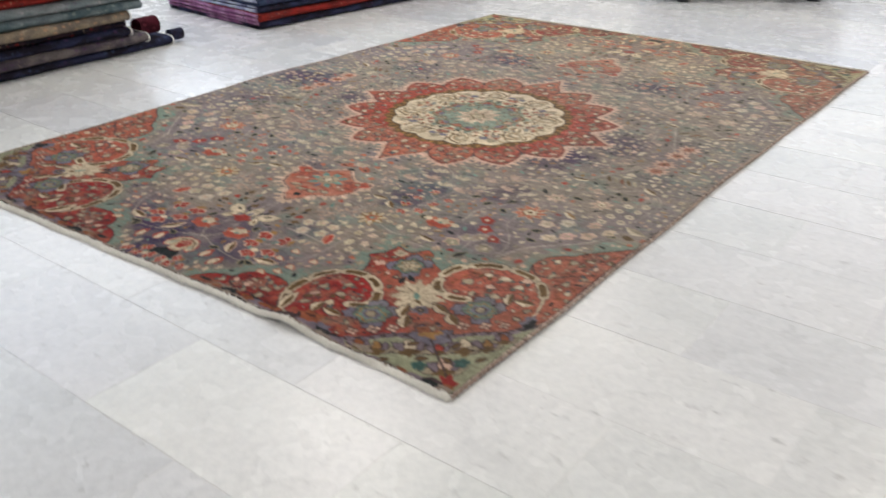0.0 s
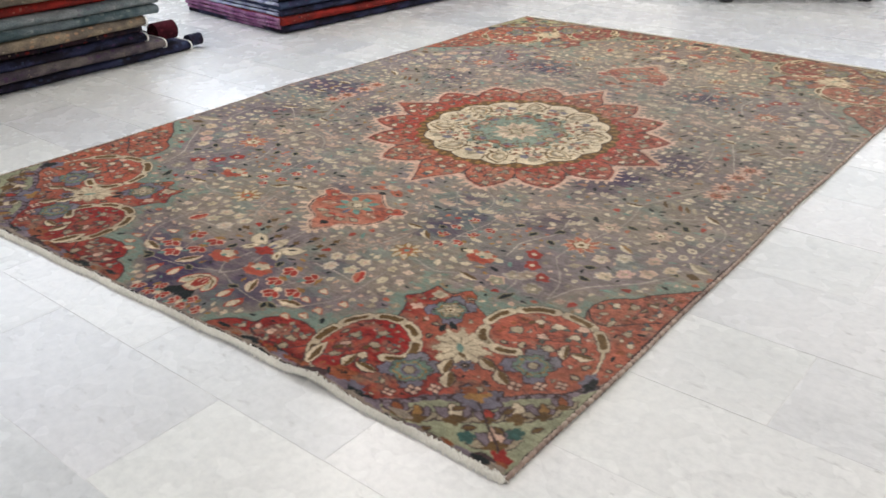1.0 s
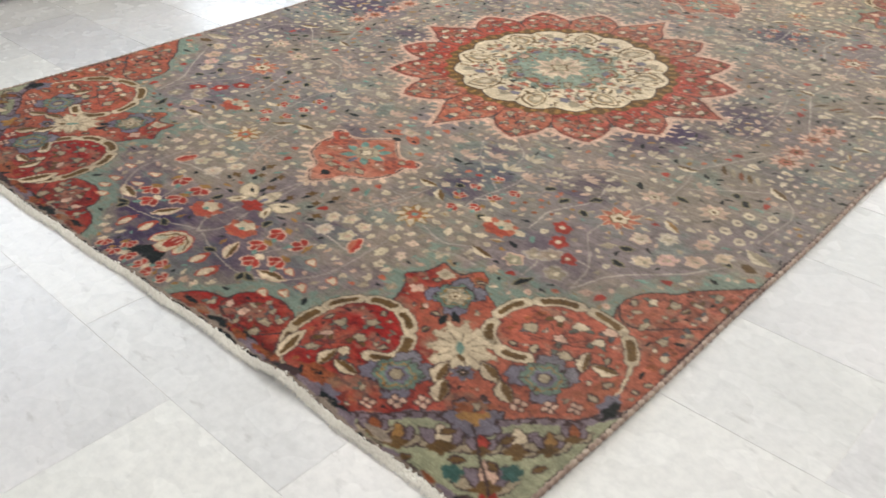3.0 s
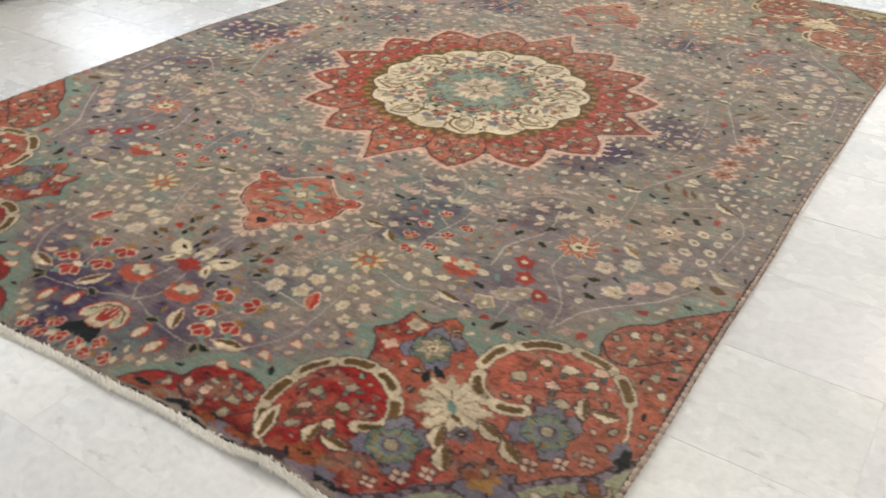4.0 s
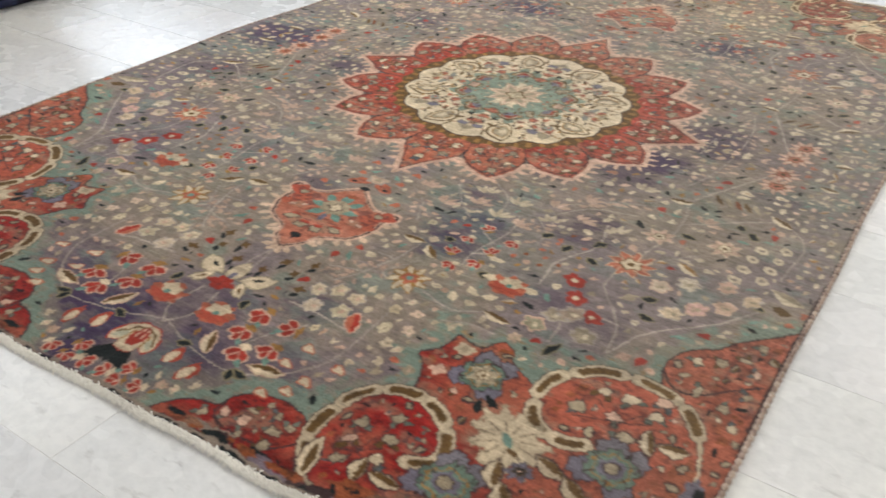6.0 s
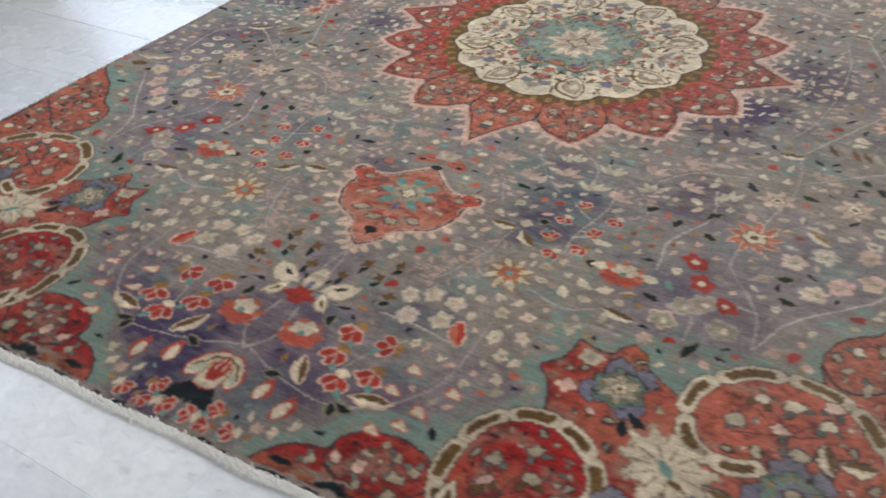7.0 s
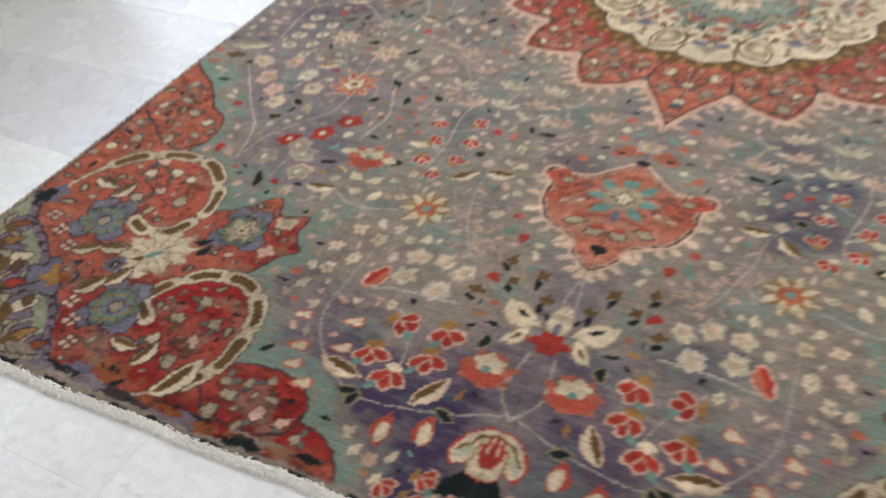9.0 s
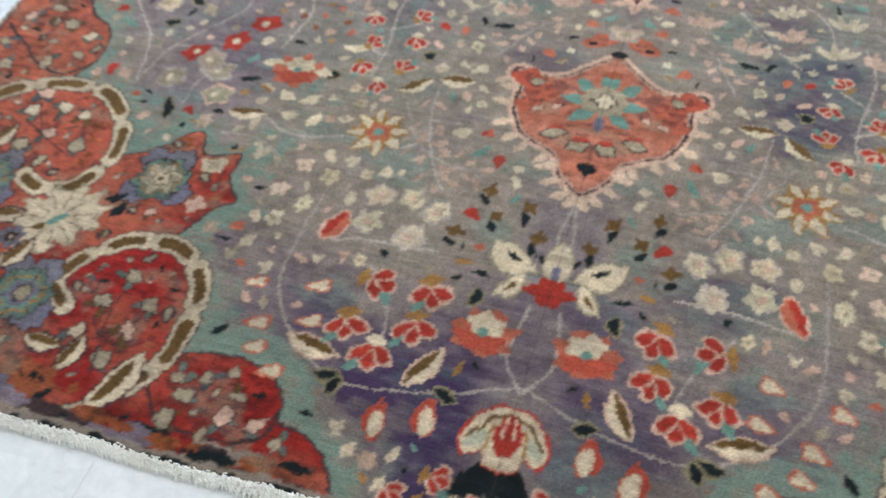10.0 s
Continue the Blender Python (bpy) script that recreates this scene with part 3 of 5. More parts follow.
blob(0.035, 0.762, 0.03, 0.017, SALMON, 0.5)
blob(0.045, 0.77, 0.008, 0.006, INK)
daisy(0, 0.735, 0.026, PINK, STONE)
blob(0, 0.79, 0.014, 0.009, INK)

# medallion: sixteen petals round a scalloped disc
MY = -CY


def polar(r, a):
    return (r * math.sin(a), MY + r * math.cos(a))


petal_rims = []
for k in range(0, 9):
    a = k * math.pi / 8
    tip = 0.612 if k in (0, 8) else (0.59 if k == 4 else 0.553)
    left = [polar(0.30, a - 0.2), polar(0.435, a - 0.196), polar(0.482, a - 0.160), polar(0.520, a - 0.085), polar(tip, a)]
    side = curve(left, steps=4)
    other = [(None, None)] * len(side)
    for j, (x, y) in enumerate(side):
        b, r = math.atan2(x, y - MY), math.hypot(x, y - MY)
        other[j] = polar(r, 2 * a - b)
    ring = side + other[::-1]
    hot = tuple(0.62 * p + 0.38 * q for p, q in zip(RED, SALMON)) if 1 < k < 7 else SALMON
    petal_rims.append((side[6:], other[6:][::-1]))
    fill(ring, DUSK)
    core = [polar(0.30 + (math.hypot(x, y - MY) - 0.30) * 0.965, a + (math.atan2(x, y - MY) - a) * 0.965) for x, y in ring]
    fill(core, hot)
    blob(*polar(0.385, a), 0.070, 0.042, tuple(0.85 * p + 0.15 * q for p, q in zip(RED if 1 < k < 7 else SALMON, SALMON)), -a)
    line([polar(0.36, a), polar(0.53, a)], 0.003, DUSK)
    line([polar(0.38, a - 0.13), polar(0.46, a - 0.02)], 0.0025, DUSK)
    line([polar(0.38, a + 0.13), polar(0.46, a + 0.02)], 0.0025, DUSK)
    for r, da in ((0.402, -0.115), (0.402, 0.115), (0.440, 0.0), (0.505, 0.0), (0.462, -0.095), (0.462, 0.095)):
        q = polar(r, a + da)
        calyx(*q, rng.uniform(0.016, 0.021), -a + rng.uniform(-0.5, 0.5))
for left_rim, right_rim in petal_rims:
    for rim in (left_rim, right_rim):
        fringe_rays([(px + 0.0, py) for px, py in rim], 0.034, PINK, 2, 0.013)
    both = left_rim + right_rim
    line(both, 0.0135, PINK)
    line([(px * 0.965, MY + (py - MY) * 0.965) for px, py in both], 0.0035, DUSK)
sj, si, x, y = window_of(0, MY - 0.45, 0.45, MY + 0.45)
rr, aa = np.hypot(x, y - MY), np.arctan2(x, y - MY)
lay(sj, si, rr < 0.362 + 0.008 * np.cos(aa * 32) + 0.004 * vnoise(x * 90, y * 90, 19), OLIVE)
ticks = (rr > 0.335) & (rr < 0.358) & (np.cos(aa * 60) > 0.35)
lay(sj, si, ticks, OCHRE)
lay(sj, si, rr < 0.318 + 0.024 * np.abs(np.cos(aa * 8)), DUSK)
lay(sj, si, rr < 0.313 + 0.024 * np.abs(np.cos(aa * 8)), CREAM)
for k in range(0, 9):
    a = k * math.pi / 8
    out_way = math.pi / 2 - a
    if k % 2:
        # a pointed palmette in olive outline
        for length, width, c in ((0.124, 0.078, OLIVE), (0.110, 0.066, CREAM), (0.084, 0.050, OCHRE), (0.076, 0.043, STONE), (0.046, 0.022, CREAM)):
            leaf(*polar(0.268, a), length, width, out_way, c)
        for d in (-1, 1):
            leaf(*polar(0.235, a + d * 0.17), 0.040, 0.012, out_way + d * 0.8, OLIVE)
    else:
        # a clump of small blossoms, grey and salmon, with dark twigs
        for d, r, c in ((-0.085, 0.262, LILAC), (0.085, 0.270, SALMON), (0.0, 0.285, STONE), (0.02, 0.245, PINK), (-0.04, 0.230, SALMON), (0.12, 0.245, yarn(150, 154, 150))):
            jagged(*polar(r, a + d * (1 if k % 4 else -1)), rng.uniform(0.015, 0.021), c, 5, 0.8, a, STONE if rng.uniform() < 0.6 else TAUPE)
        for d in (-0.10, 0.07):
            line([polar(0.215, a + d), polar(0.255, a + d * 0.4)], 0.003, DUSK)
    line([polar(0.306, a + 0.20), polar(0.275, a + 0.185)], 0.005, OLIVE)
    leaf(*polar(0.222, a + 0.10), 0.022, 0.008, out_way, DUSK)
# the teal middle, broken by blossoms
for k in range(0, 17):
    a = k * math.pi / 16
    blob(*polar(rng.uniform(0.10, 0.16), a), rng.uniform(0.028, 0.046), rng.uniform(0.03, 0.05), tuple(0.7 * p + 0.3 * q for p, q in zip(TEAL, STONE)), -a, 4, 0.3)
for k in range(0, 9):
    a = k * math.pi / 8
    if k % 2:
        leaf(*polar(0.152, a), 0.080, 0.050, -a, OLIVE)
        leaf(*polar(0.152, a), 0.068, 0.038, -a, STONE)
        blob(*polar(0.156, a), 0.022, 0.014, RED, -a, 4, 0.2)
        blob(*polar(0.146, a), 0.018, 0.010, LILAC, -a, 4, 0.2)
    else:
        jagged(*polar(0.140, a), 0.022, (SALMON, STONE, PINK)[(k // 2) % 3], 6, 0.8, a, OLIVE)
        jagged(*polar(0.188, a), 0.017, SALMON, 5, 0.8, a, TAUPE)
    blob(*polar(0.196, a + 0.19), 0.012, 0.008, INK if k % 3 == 0 else SALMON, -a, 3, 0.2)
# small leaves and buds strewn over the disc and the petals
for _ in range(260):
    a, r = rng.uniform(0, math.pi), rng.uniform(0.10, 0.318)
    q, n = rng.uniform(0.004, 0.0075), int(rng.integers(0, 7))
    leaf(*polar(r, a), q * 2.6, q, rng.uniform(0, math.pi), (OLIVE, TAUPE, SALMON, OCHRE, STONE, DUSK, OLIVE)[n])
for _ in range(420):
    a, r = rng.uniform(0, math.pi), rng.uniform(0.368, 0.50)
    if abs((a / (math.pi / 8) + 0.5) % 1 - 0.5) > 0.40 - max(0, r - 0.43) * 3:
        continue
    q, n = rng.uniform(0.0035, 0.006), int(rng.integers(0, 6))
    leaf(*polar(r, a), q * 2.8, q, rng.uniform(0, math.pi), (DUSK, TAUPE, OLIVE, PINK, RUST, TAUPE)[n])
wedge = np.abs((aa / (math.pi / 4) + 0.5) % 1 - 0.5) * 2
for inset, colour in ((0.0, SALMON), (0.004, CREAM), (0.014, PINK), (0.026, STONE)):
    lay(sj, si, rr < 0.094 - inset - 0.048 * wedge + 0.003 * vnoise(x * 160, y * 160, 23), colour)
lay(sj, si, rr < 0.027 + 0.006 * np.cos(aa * 4), OLIVE)
lay(sj, si, rr < 0.021 + 0.005 * np.cos(aa * 4), STONE)

# corner piece
body = SPANDREL + LOW
fill([(x, y) for x, y in body], DUSK)
sj, si, inside = fill([(x + 0.002, y + 0.002) for x, y in body], RED)
warm = soft((X2 - 0.62) - (Y2 - 1.29) + 0.12 * fractal(X2 * 9, Y2 * 9, 61), -0.10, 0.22)
red_here = np.array(DEEP) + (np.array(SALMON) - np.array(DEEP)) * warm
blend = (0.80 * red_here + 0.20 * np.array(RED)) * (0.84 + 0.36 * fractal(X2 * 18, Y2 * 30, 62) + 0.20 * vnoise(X2 * 110, Y2 * 150, 63))[..., None]
canvas[sj, si][inside] = blend[sj, si][inside]
line(SPANDREL, 0.0030, DUSK)
taken[Y2 > 1.612] = True
# sage corner with a feathered violet edge
corner = LOW[1:] + [(0.69, 1.70), (1.10, 1.70), (1.10, 1.25)]
fill(corner, yarn(158, 164, 136))
for k, (qx, qy) in enumerate(curve(LOW[1:], steps=6)):
    blob(qx + 0.006, qy + 0.004, rng.uniform(0.014, 0.024), rng.uniform(0.006, 0.012), MAUVE if k % 3 else DUSK, rng.uniform(-0.9, -0.4))
line(LOW[1:], 0.004, DUSK)
# inner lobes
line(curve([(0.268, 1.52), (0.275, 1.56), (0.32, 1.575), (0.40, 1.57), (0.44, 1.53), (0.437, 1.49)], steps=5), 0.005, DUSK)
line(curve([(0.862, 1.01), (0.90, 1.05), (0.95, 1.04), (1.0, 1.0), (1.05, 0.96)], steps=5), 0.005, DUSK)


def boteh(path, fills, buds):
    """A curled leaf: a cream band set with olive lozenges round a patch of red."""
    band = curve(path, steps=8)
    pale = tuple(0.75 * p + 0.25 * q for p, q in zip(CREAM, STONE))
    fill(band, fills, True)
    line(band[:-12], 0.0130, DUSK)
    line(band[-16:], 0.011, DUSK)
    for k in range(1, len(band) - 15, 11):
        line(band[k:k + 9], 0.0335, DUSK)
    line(band[:-12], 0.0095, pale)
    line(band[-16:], 0.0065, pale)
    for k in range(1, len(band) - 15, 11):
        line(band[k:k + 9], 0.0295, pale)
        line(band[k + 1:k + 8], 0.0150 if k % 2 else 0.0185, OLIVE)
    for k, (bx, by) in enumerate(buds):
        calyx(bx, by, 0.021, rng.uniform(-0.8, 0.8))
        line([(bx, by + 0.02), (sum(p[0] for p in buds) / len(buds), sum(p[1] for p in buds) / len(buds) + 0.03)], 0.0025, DUSK, False)


boteh([(0.612, 1.462), (0.650, 1.435), (0.650, 1.398), (0.607, 1.346), (0.558, 1.324), (0.500, 1.328), (0.452, 1.368), (0.436, 1.430), (0.440, 1.495), (0.470, 1.545), (0.520, 1.590), (0.590, 1.612)], DEEP,
      [(0.550, 1.392), (0.569, 1.439), (0.499, 1.427), (0.575, 1.489), (0.508, 1.474), (0.520, 1.520)])
boteh([(0.832, 1.262), (0.790, 1.278), (0.735, 1.262), (0.706, 1.190), (0.728, 1.125), (0.790, 1.074), (0.870, 1.066), (0.940, 1.090), (0.985, 1.140), (1.010, 1.200), (1.018, 1.240)], tuple(0.62 * p + 0.38 * q for p, q in zip(SALMON, RED)),
      [(0.800, 1.130), (0.850, 1.120), (0.780, 1.190), (0.840, 1.180), (0.900, 1.140), (0.900, 1.100), (0.870, 1.215)])
leaf(0.484, 1.540, 0.105, 0.036, 1.25, CREAM, None, DUSK)
leaf(0.484, 1.540, 0.078, 0.019, 1.25, OLIVE)
for bx, by in ((0.369, 1.500), (0.340, 1.485), (0.322, 1.512), (0.385, 1.533), (0.396, 1.565), (0.326, 1.544), (0.342, 1.573), (0.284, 1.547), (0.250, 1.565), (0.300, 1.595), (0.420, 1.590), (0.405, 1.505)):
    calyx(bx, by, 0.0165, rng.uniform(0, 3))
for bx, by in ((0.905, 0.955), (0.950, 0.935), (0.900, 1.000), (0.960, 0.985), (0.990, 0.900), (1.010, 0.850), (1.025, 0.930), (1.030, 1.000), (0.940, 1.030), (1.000, 1.050), (1.030, 1.090)):
    calyx(bx, by, 0.0175, rng.uniform(0, 3))
# great cream palmette, blue roses, leaves
blob(0.722, 1.325, 0.074, 0.058, STONE, 0.75, 11, 0.16)
blob(0.722, 1.325, 0.068, 0.053, tuple(0.7 * p + 0.3 * q for p, q in zip(CREAM, STONE)), 0.75, 11, 0.13)
for k in range(11):
    a = 0.75 + k * 2 * math.pi / 11
    line([(0.722 + 0.02 * math.cos(a), 1.325 + 0.02 * math.sin(a)), (0.722 + 0.055 * math.cos(a), 1.325 + 0.048 * math.sin(a))], 0.0028, yarn(140, 126, 106))
leaf(0.722, 1.325, 0.040, 0.016, 0.75, TEAL)
leaf(0.742, 1.345, 0.026, 0.014, 0.75, OLIVE)
blue_rose(0.606, 1.213, 0.060)
rosette(0.606, 1.213, 0.032, STONE, CREAM, OLIVE, 6, None, 0.3, 0.1)
for ax, ay, turn in ((0.655, 1.262, 0.5), (0.640, 1.285, 1.2)):
    leaf(ax, ay, 0.036, 0.018, turn, INK)
fill([(0.522, 1.150), (0.560, 1.160), (0.550, 1.186), (0.520, 1.180)], CREAM)
fill([(0.530, 1.158), (0.549, 1.164), (0.544, 1.178), (0.528, 1.174)], STONE)
blob(0.610, 1.140, 0.016, 0.016, RUST)
blob(0.528, 1.245, 0.016, 0.014, PINK, 0, 4, 0.2)
blue_rose(0.884, 1.286, 0.064)
blue_rose(0.690, 1.458, 0.064)
for ax, ay, turn in ((0.742, 1.398, 1.25), (0.806, 1.337, 0.35), (0.775, 1.432, 1.0), (0.856, 1.358, 0.55)):
    leaf(ax, ay, 0.062, 0.030, turn, CREAM, OLIVE, DUSK)
for ax, ay, turn in ((0.588, 1.515, 0.9), (0.936, 1.195, 0.7)):
    leaf(ax - 0.022, ay + 0.004, 0.060, 0.026, turn + 0.5, CREAM, OLIVE, DUSK)
    leaf(ax + 0.022, ay - 0.004, 0.060, 0.026, turn - 0.9, CREAM, OLIVE, DUSK)
rosette(0.770, 1.374, 0.024, LILAC, INK, PINK, 7)
for ax, ay in ((0.704, 1.547), (0.738, 1.509), (0.771, 1.477), (0.896, 1.369), (0.941, 1.338), (0.980, 1.310)):
    for k in range(4):
        a = 0.6 + k * math.pi / 2
        blob(ax + 0.010 * math.cos(a), ay + 0.010 * math.sin(a), 0.0085, 0.0085, DUSK)
        blob(ax + 0.010 * math.cos(a), ay + 0.010 * math.sin(a), 0.0060, 0.0055, PINK)
for ax, ay, turn in ((0.595, 1.566, -0.1), (0.992, 1.247, 1.6)):
    blob(ax, ay, 0.045, 0.022, RUST, turn, 6, 0.15)
for ax, ay, turn in ((0.640, 1.585, 0.0), (1.022, 1.262, 1.5)):
    blob(ax, ay, 0.028, 0.017, LILAC, turn, 6, 0.2)
    blob(ax + 0.012, ay + 0.012, 0.026, 0.013, INK, turn, 5, 0.2)
blob(0.862, 1.448, 0.052, 0.050, DUSK, 0.75, 7, 0.18)
blob(0.862, 1.448, 0.045, 0.043, LILAC, 0.75, 7, 0.18)
blob(0.852, 1.436, 0.026, 0.026, OCHRE, 0.75, 5, 0.18)
blob(0.842, 1.425, 0.032, 0.015, RUST, -0.8, 5, 0.2)
def lotus(x, y, r, colour, turn):
    """A half-open flower: a fan of pointed petals in dusky outline."""
    for d in (-1.25, 1.25, -0.65, 0.65, 0.0):
        a = turn + d
        leaf(x + 0.5 * r * math.cos(a), y + 0.5 * r * math.sin(a), r * 1.15, r * 0.52, a, (RUST, MAUVE, STONE)[int(abs(d) * 2) % 3] if d else colour, None, DUSK)
    blob(x, y, r * 0.42, r * 0.30, OLIVE, turn + 1.57, 4, 0.2)


for ax, ay, r, c in ((0.866, 1.535, 0.044, CREAM), (0.970, 1.455, 0.044, CREAM), (0.922, 1.496, 0.032, RED), (0.988, 1.553, 0.050, PINK), (0.806, 1.580, 0.036, OCHRE), (1.010, 1.418, 0.036, OCHRE), (0.762, 1.590, 0.030, RUST), (1.028, 1.372, 0.030, RUST)):
    lotus(ax, ay, 1.2 * r, c, -2.35)
for ax, ay in ((0.918, 1.565), (0.997, 1.496)):
    blob(ax, ay, 0.020, 0.018, lin(52, 92, 86), 0.5, 5, 0.15)
for ax, ay in ((0.850, 1.500), (0.940, 1.448), (0.905, 1.540), (0.965, 1.505), (1.030, 1.460), (0.840, 1.600)):
    leaf(ax, ay, 0.030, 0.014, rng.uniform(0, 3), OLIVE, None, DUSK)
line(curve([(0.87, 1.46), (0.92, 1.50), (0.985, 1.545), (1.05, 1.60)], steps=5), 0.006, DUSK)
blob(1.022, 1.580, 0.030, 0.020, DEEP, 0.7, 5, 0.2)

# the flowers of the field
for x, y, length, turn in ((0.236, 0.905, 0.062, 0.05), (0.300, 0.930, 0.066, 0.7), (0.265, 1.418, 0.078, -0.25), (0.539, 1.050, 0.070, 0.15), (0.124, 1.420, 0.070, 1.1), (0.890, 0.360, 0.075, 0.5), (0.660, 0.392, 0.060, -0.2), (0.943, 0.131, 0.060, 0.1), (0.780, 0.669, 0.062, 0.5)):
    leaf(x, y, length, 0.026, turn, CREAM, OLIVE if y != 0.669 else OCHRE, PINK if y > 1.3 else None)
rosette(0.320, 1.040, 0.050, CREAM, SALMON, TEAL, 8, OCHRE, 0.2, 0.22)
for x, y in ((0.403, 1.131), (0.356, 1.142), (0.418, 1.183), (0.373, 1.200), (0.402, 1.236)):
    daisy(x, y, 0.017, CREAM, STONE)
leaf(0.315, 1.224, 0.060, 0.028, 1.2, SALMON, RED, PINK)
for x, y in ((0.270, 1.159), (0.222, 1.157), (0.268, 1.209), (0.181, 1.174), (0.206, 1.224)):
    daisy(x, y, 0.022, CREAM, PINK)
leaf(0.058, 1.226, 0.080, 0.040, -0.55, CREAM, None, STONE)
leaf(0.052, 1.272, 0.050, 0.024, 0.85, CREAM, None, STONE)
leaf(0.050, 1.274, 0.024, 0.009, 0.85, OLIVE)
leaf(0, 1.228, 0.078, 0.056, math.pi / 2, CREAM, None, STONE)
leaf(0, 1.244, 0.040, 0.018, math.pi / 2, LILAC)
blob(0, 1.274, 0.030, 0.020, RED, 0, 5, 0.18)
leaf(0.056, 1.226, 0.030, 0.011, -0.6, INK)
leaf(0.024, 1.222, 0.020, 0.007, 1.9, INK)
for x, y, turn in ((0.226, 1.305, 1.4), (0.148, 1.302, 0.3), (0.236, 1.374, 0.2), (0.152, 1.360, 0.2), (0.190, 1.409, 0.0)):
    cherry(x, y, 0.029, turn)
poppy(0.066, 1.352, 0.036, -0.2)
# the cup flower on its dark leaves
for x in (0.0, 0.020, 0.034):
    leaf(x, 1.545 + 0.2 * x, 0.066, 0.026, 1.57 - 14 * x, INK)
for ex, colour in ((0.004, RED), (0.0, CREAM)):
    fill(curve([(-0.01, 1.450 - ex), (0.022, 1.454 - ex), (0.040 + ex, 1.470), (0.050 + ex, 1.500), (0.041 + ex, 1.518 + ex), (0.026, 1.510 + ex), (0.018, 1.526 + ex), (-0.01, 1.532 + ex)], steps=4), colour)
fill([(0.022, 1.482), (0.043, 1.484), (0.044, 1.508), (0.028, 1.504)], tuple(0.5 * p + 0.5 * q for p, q in zip(TEAL, CREAM)))
line([(0.004, 1.459), (0.024, 1.466), (0.044, 1.496)], 0.005, OLIVE)
line([(0.020, 1.474), (0.024, 1.510)], 0.004, OCHRE)
blob(0, 1.486, 0.017, 0.028, RED)
line([(0.005, 1.462), (0.007, 1.490)], 0.0035, PINK)
for x, y in ((0.112, 1.580), (0.066, 1.556), (0.068, 1.592), (0.030, 1.585)):
    cherry(x, y, 0.021, rng.uniform(0, 3))
for x, y in ((0.154, 1.503), (0.098, 1.488)):
    blob(x, y, 0.015, 0.026, tuple(0.7 * p + 0.3 * q for p, q in zip(RED, SALMON)), 0.2, 3, 0.1)
    leaf(x, y + 0.004, 0.040, 0.019, 1.75, CREAM)
for x, y in ((0.376, 1.345), (0.291, 1.331), (0.347, 1.405), (0.282, 1.384), (0.335, 1.440), (0.300, 1.470)):
    blob(x, y, 0.017, 0.011, SALMON, 0.3, 3, 0.15)
    blob(x, y, 0.013, 0.008, CREAM, 0.3, 3, 0.2)
for x, y, length, turn in ((0.674, 1.078, 0.052, 1.9), (0.222, 1.467, 0.034, 1.3), (0.092, 1.300, 0.030, 1.4), (0.234, 1.455, 0.034, 0.2), (0.084, 1.450, 0.034, -0.3), (0.757, 0.819, 0.030, -0.4), (0.778, 0.884, 0.034, 0.2), (0.955, 0.722, 0.034, 0.5), (0.855, 0.460, 0.036, 0.8),
                           (0.732, 0.541, 0.036, 0.3), (0.819, 0.436, 0.026, 0.8), (0.470, 0.720, 0.030, 2.2), (0.530, 0.745, 0.030, 1.9), (0.600, 0.760, 0.030, 0.4), (0.585, 0.690, 0.034, 2.4), (0.440, 0.940, 0.024, 1.5), (0.300, 0.860, 0.024, 0.3)):
    leaf(x, y, length, 0.016, turn, INK, None, yarn(150, 142, 112))
for x, y, length, turn in ((0.426, 0.871, 0.05, 0.2), (0.460, 0.935, 0.05, -0.3), (0.548, 0.935, 0.05, 0.3), (0.453, 1.001, 0.04, 0.6), (0.490, 1.000, 0.036, -0.5), (0.430, 1.040, 0.036, 1.1), (0.470, 1.040, 0.03, 0.2), (0.196, 1.013, 0.03, 0.4)):
    leaf(x, y, length, 0.020, turn, CREAM)
poppy(0.503, 0.945, 0.036, 0.1)
for x, y in ((0.425, 0.794), (0.347, 0.776), (0.405, 0.857), (0.333, 0.832), (0.404, 0.911), (0.332, 0.900), (0.362, 0.945)):
    cherry(x, y, 0.020, rng.uniform(0, 3))
for x, y in ((0.605, 0.850), (0.636, 0.905), (0.692, 0.945)):
    blob(x, y, 0.026, 0.019, RED, rng.uniform(0, 1), 5, 0.15)
    blob(x, y, 0.007, 0.007, CREAM)
for x, y in ((0.703, 1.009), (0.628, 0.978), (0.608, 1.028), (0.655, 0.958)):
    daisy(x, y, 0.026, STONE, CREAM)
rosette(0.673, 0.722, 0.056, SALMON, CREAM, OLIVE, 9, None, 0.4, 0.2)
for x, y in ((0.816, 0.546), (0.676, 0.577)):
    rosette(x, y, 0.038, PINK, CREAM, OLIVE, 7, None, 0.2, 0.24)
for col, x in enumerate((0.872, 0.925)):
    for k in range(4):
        yy = 0.650 - 0.048 * k - 0.025 * col
        blob(x + 0.004 * k, yy, 0.017, 0.013, CREAM, 0.6)
        blob(x + 0.004 * k, yy, 0.007, 0.005, TAUPE)
for x, y in ((0.810, 0.840), (0.845, 0.800), (0.893, 0.763), (0.936, 0.711), (0.757, 0.766), (0.801, 0.722), (0.871, 0.690)):
    daisy(x, y, 0.025, PINK if rng.uniform() < 0.5 else CREAM, STONE)
leaf(1.000, 0.655, 0.090, 0.034, 0.3, CREAM, STONE)
leaf(1.005, 0.705, 0.045, 0.026, 0.3, OLIVE)
for k in range(5):
    leaf(0.735 + 0.022 * k, 0.335, 0.055, 0.012, 1.0, (OLIVE, STONE, RUST)[k % 3])
for x, y in ((0.816, 0.110), (0.822, 0.185)):
    rosette(x, y, 0.046, PINK, SALMON, OLIVE, 9, None, 0.1, 0.2)
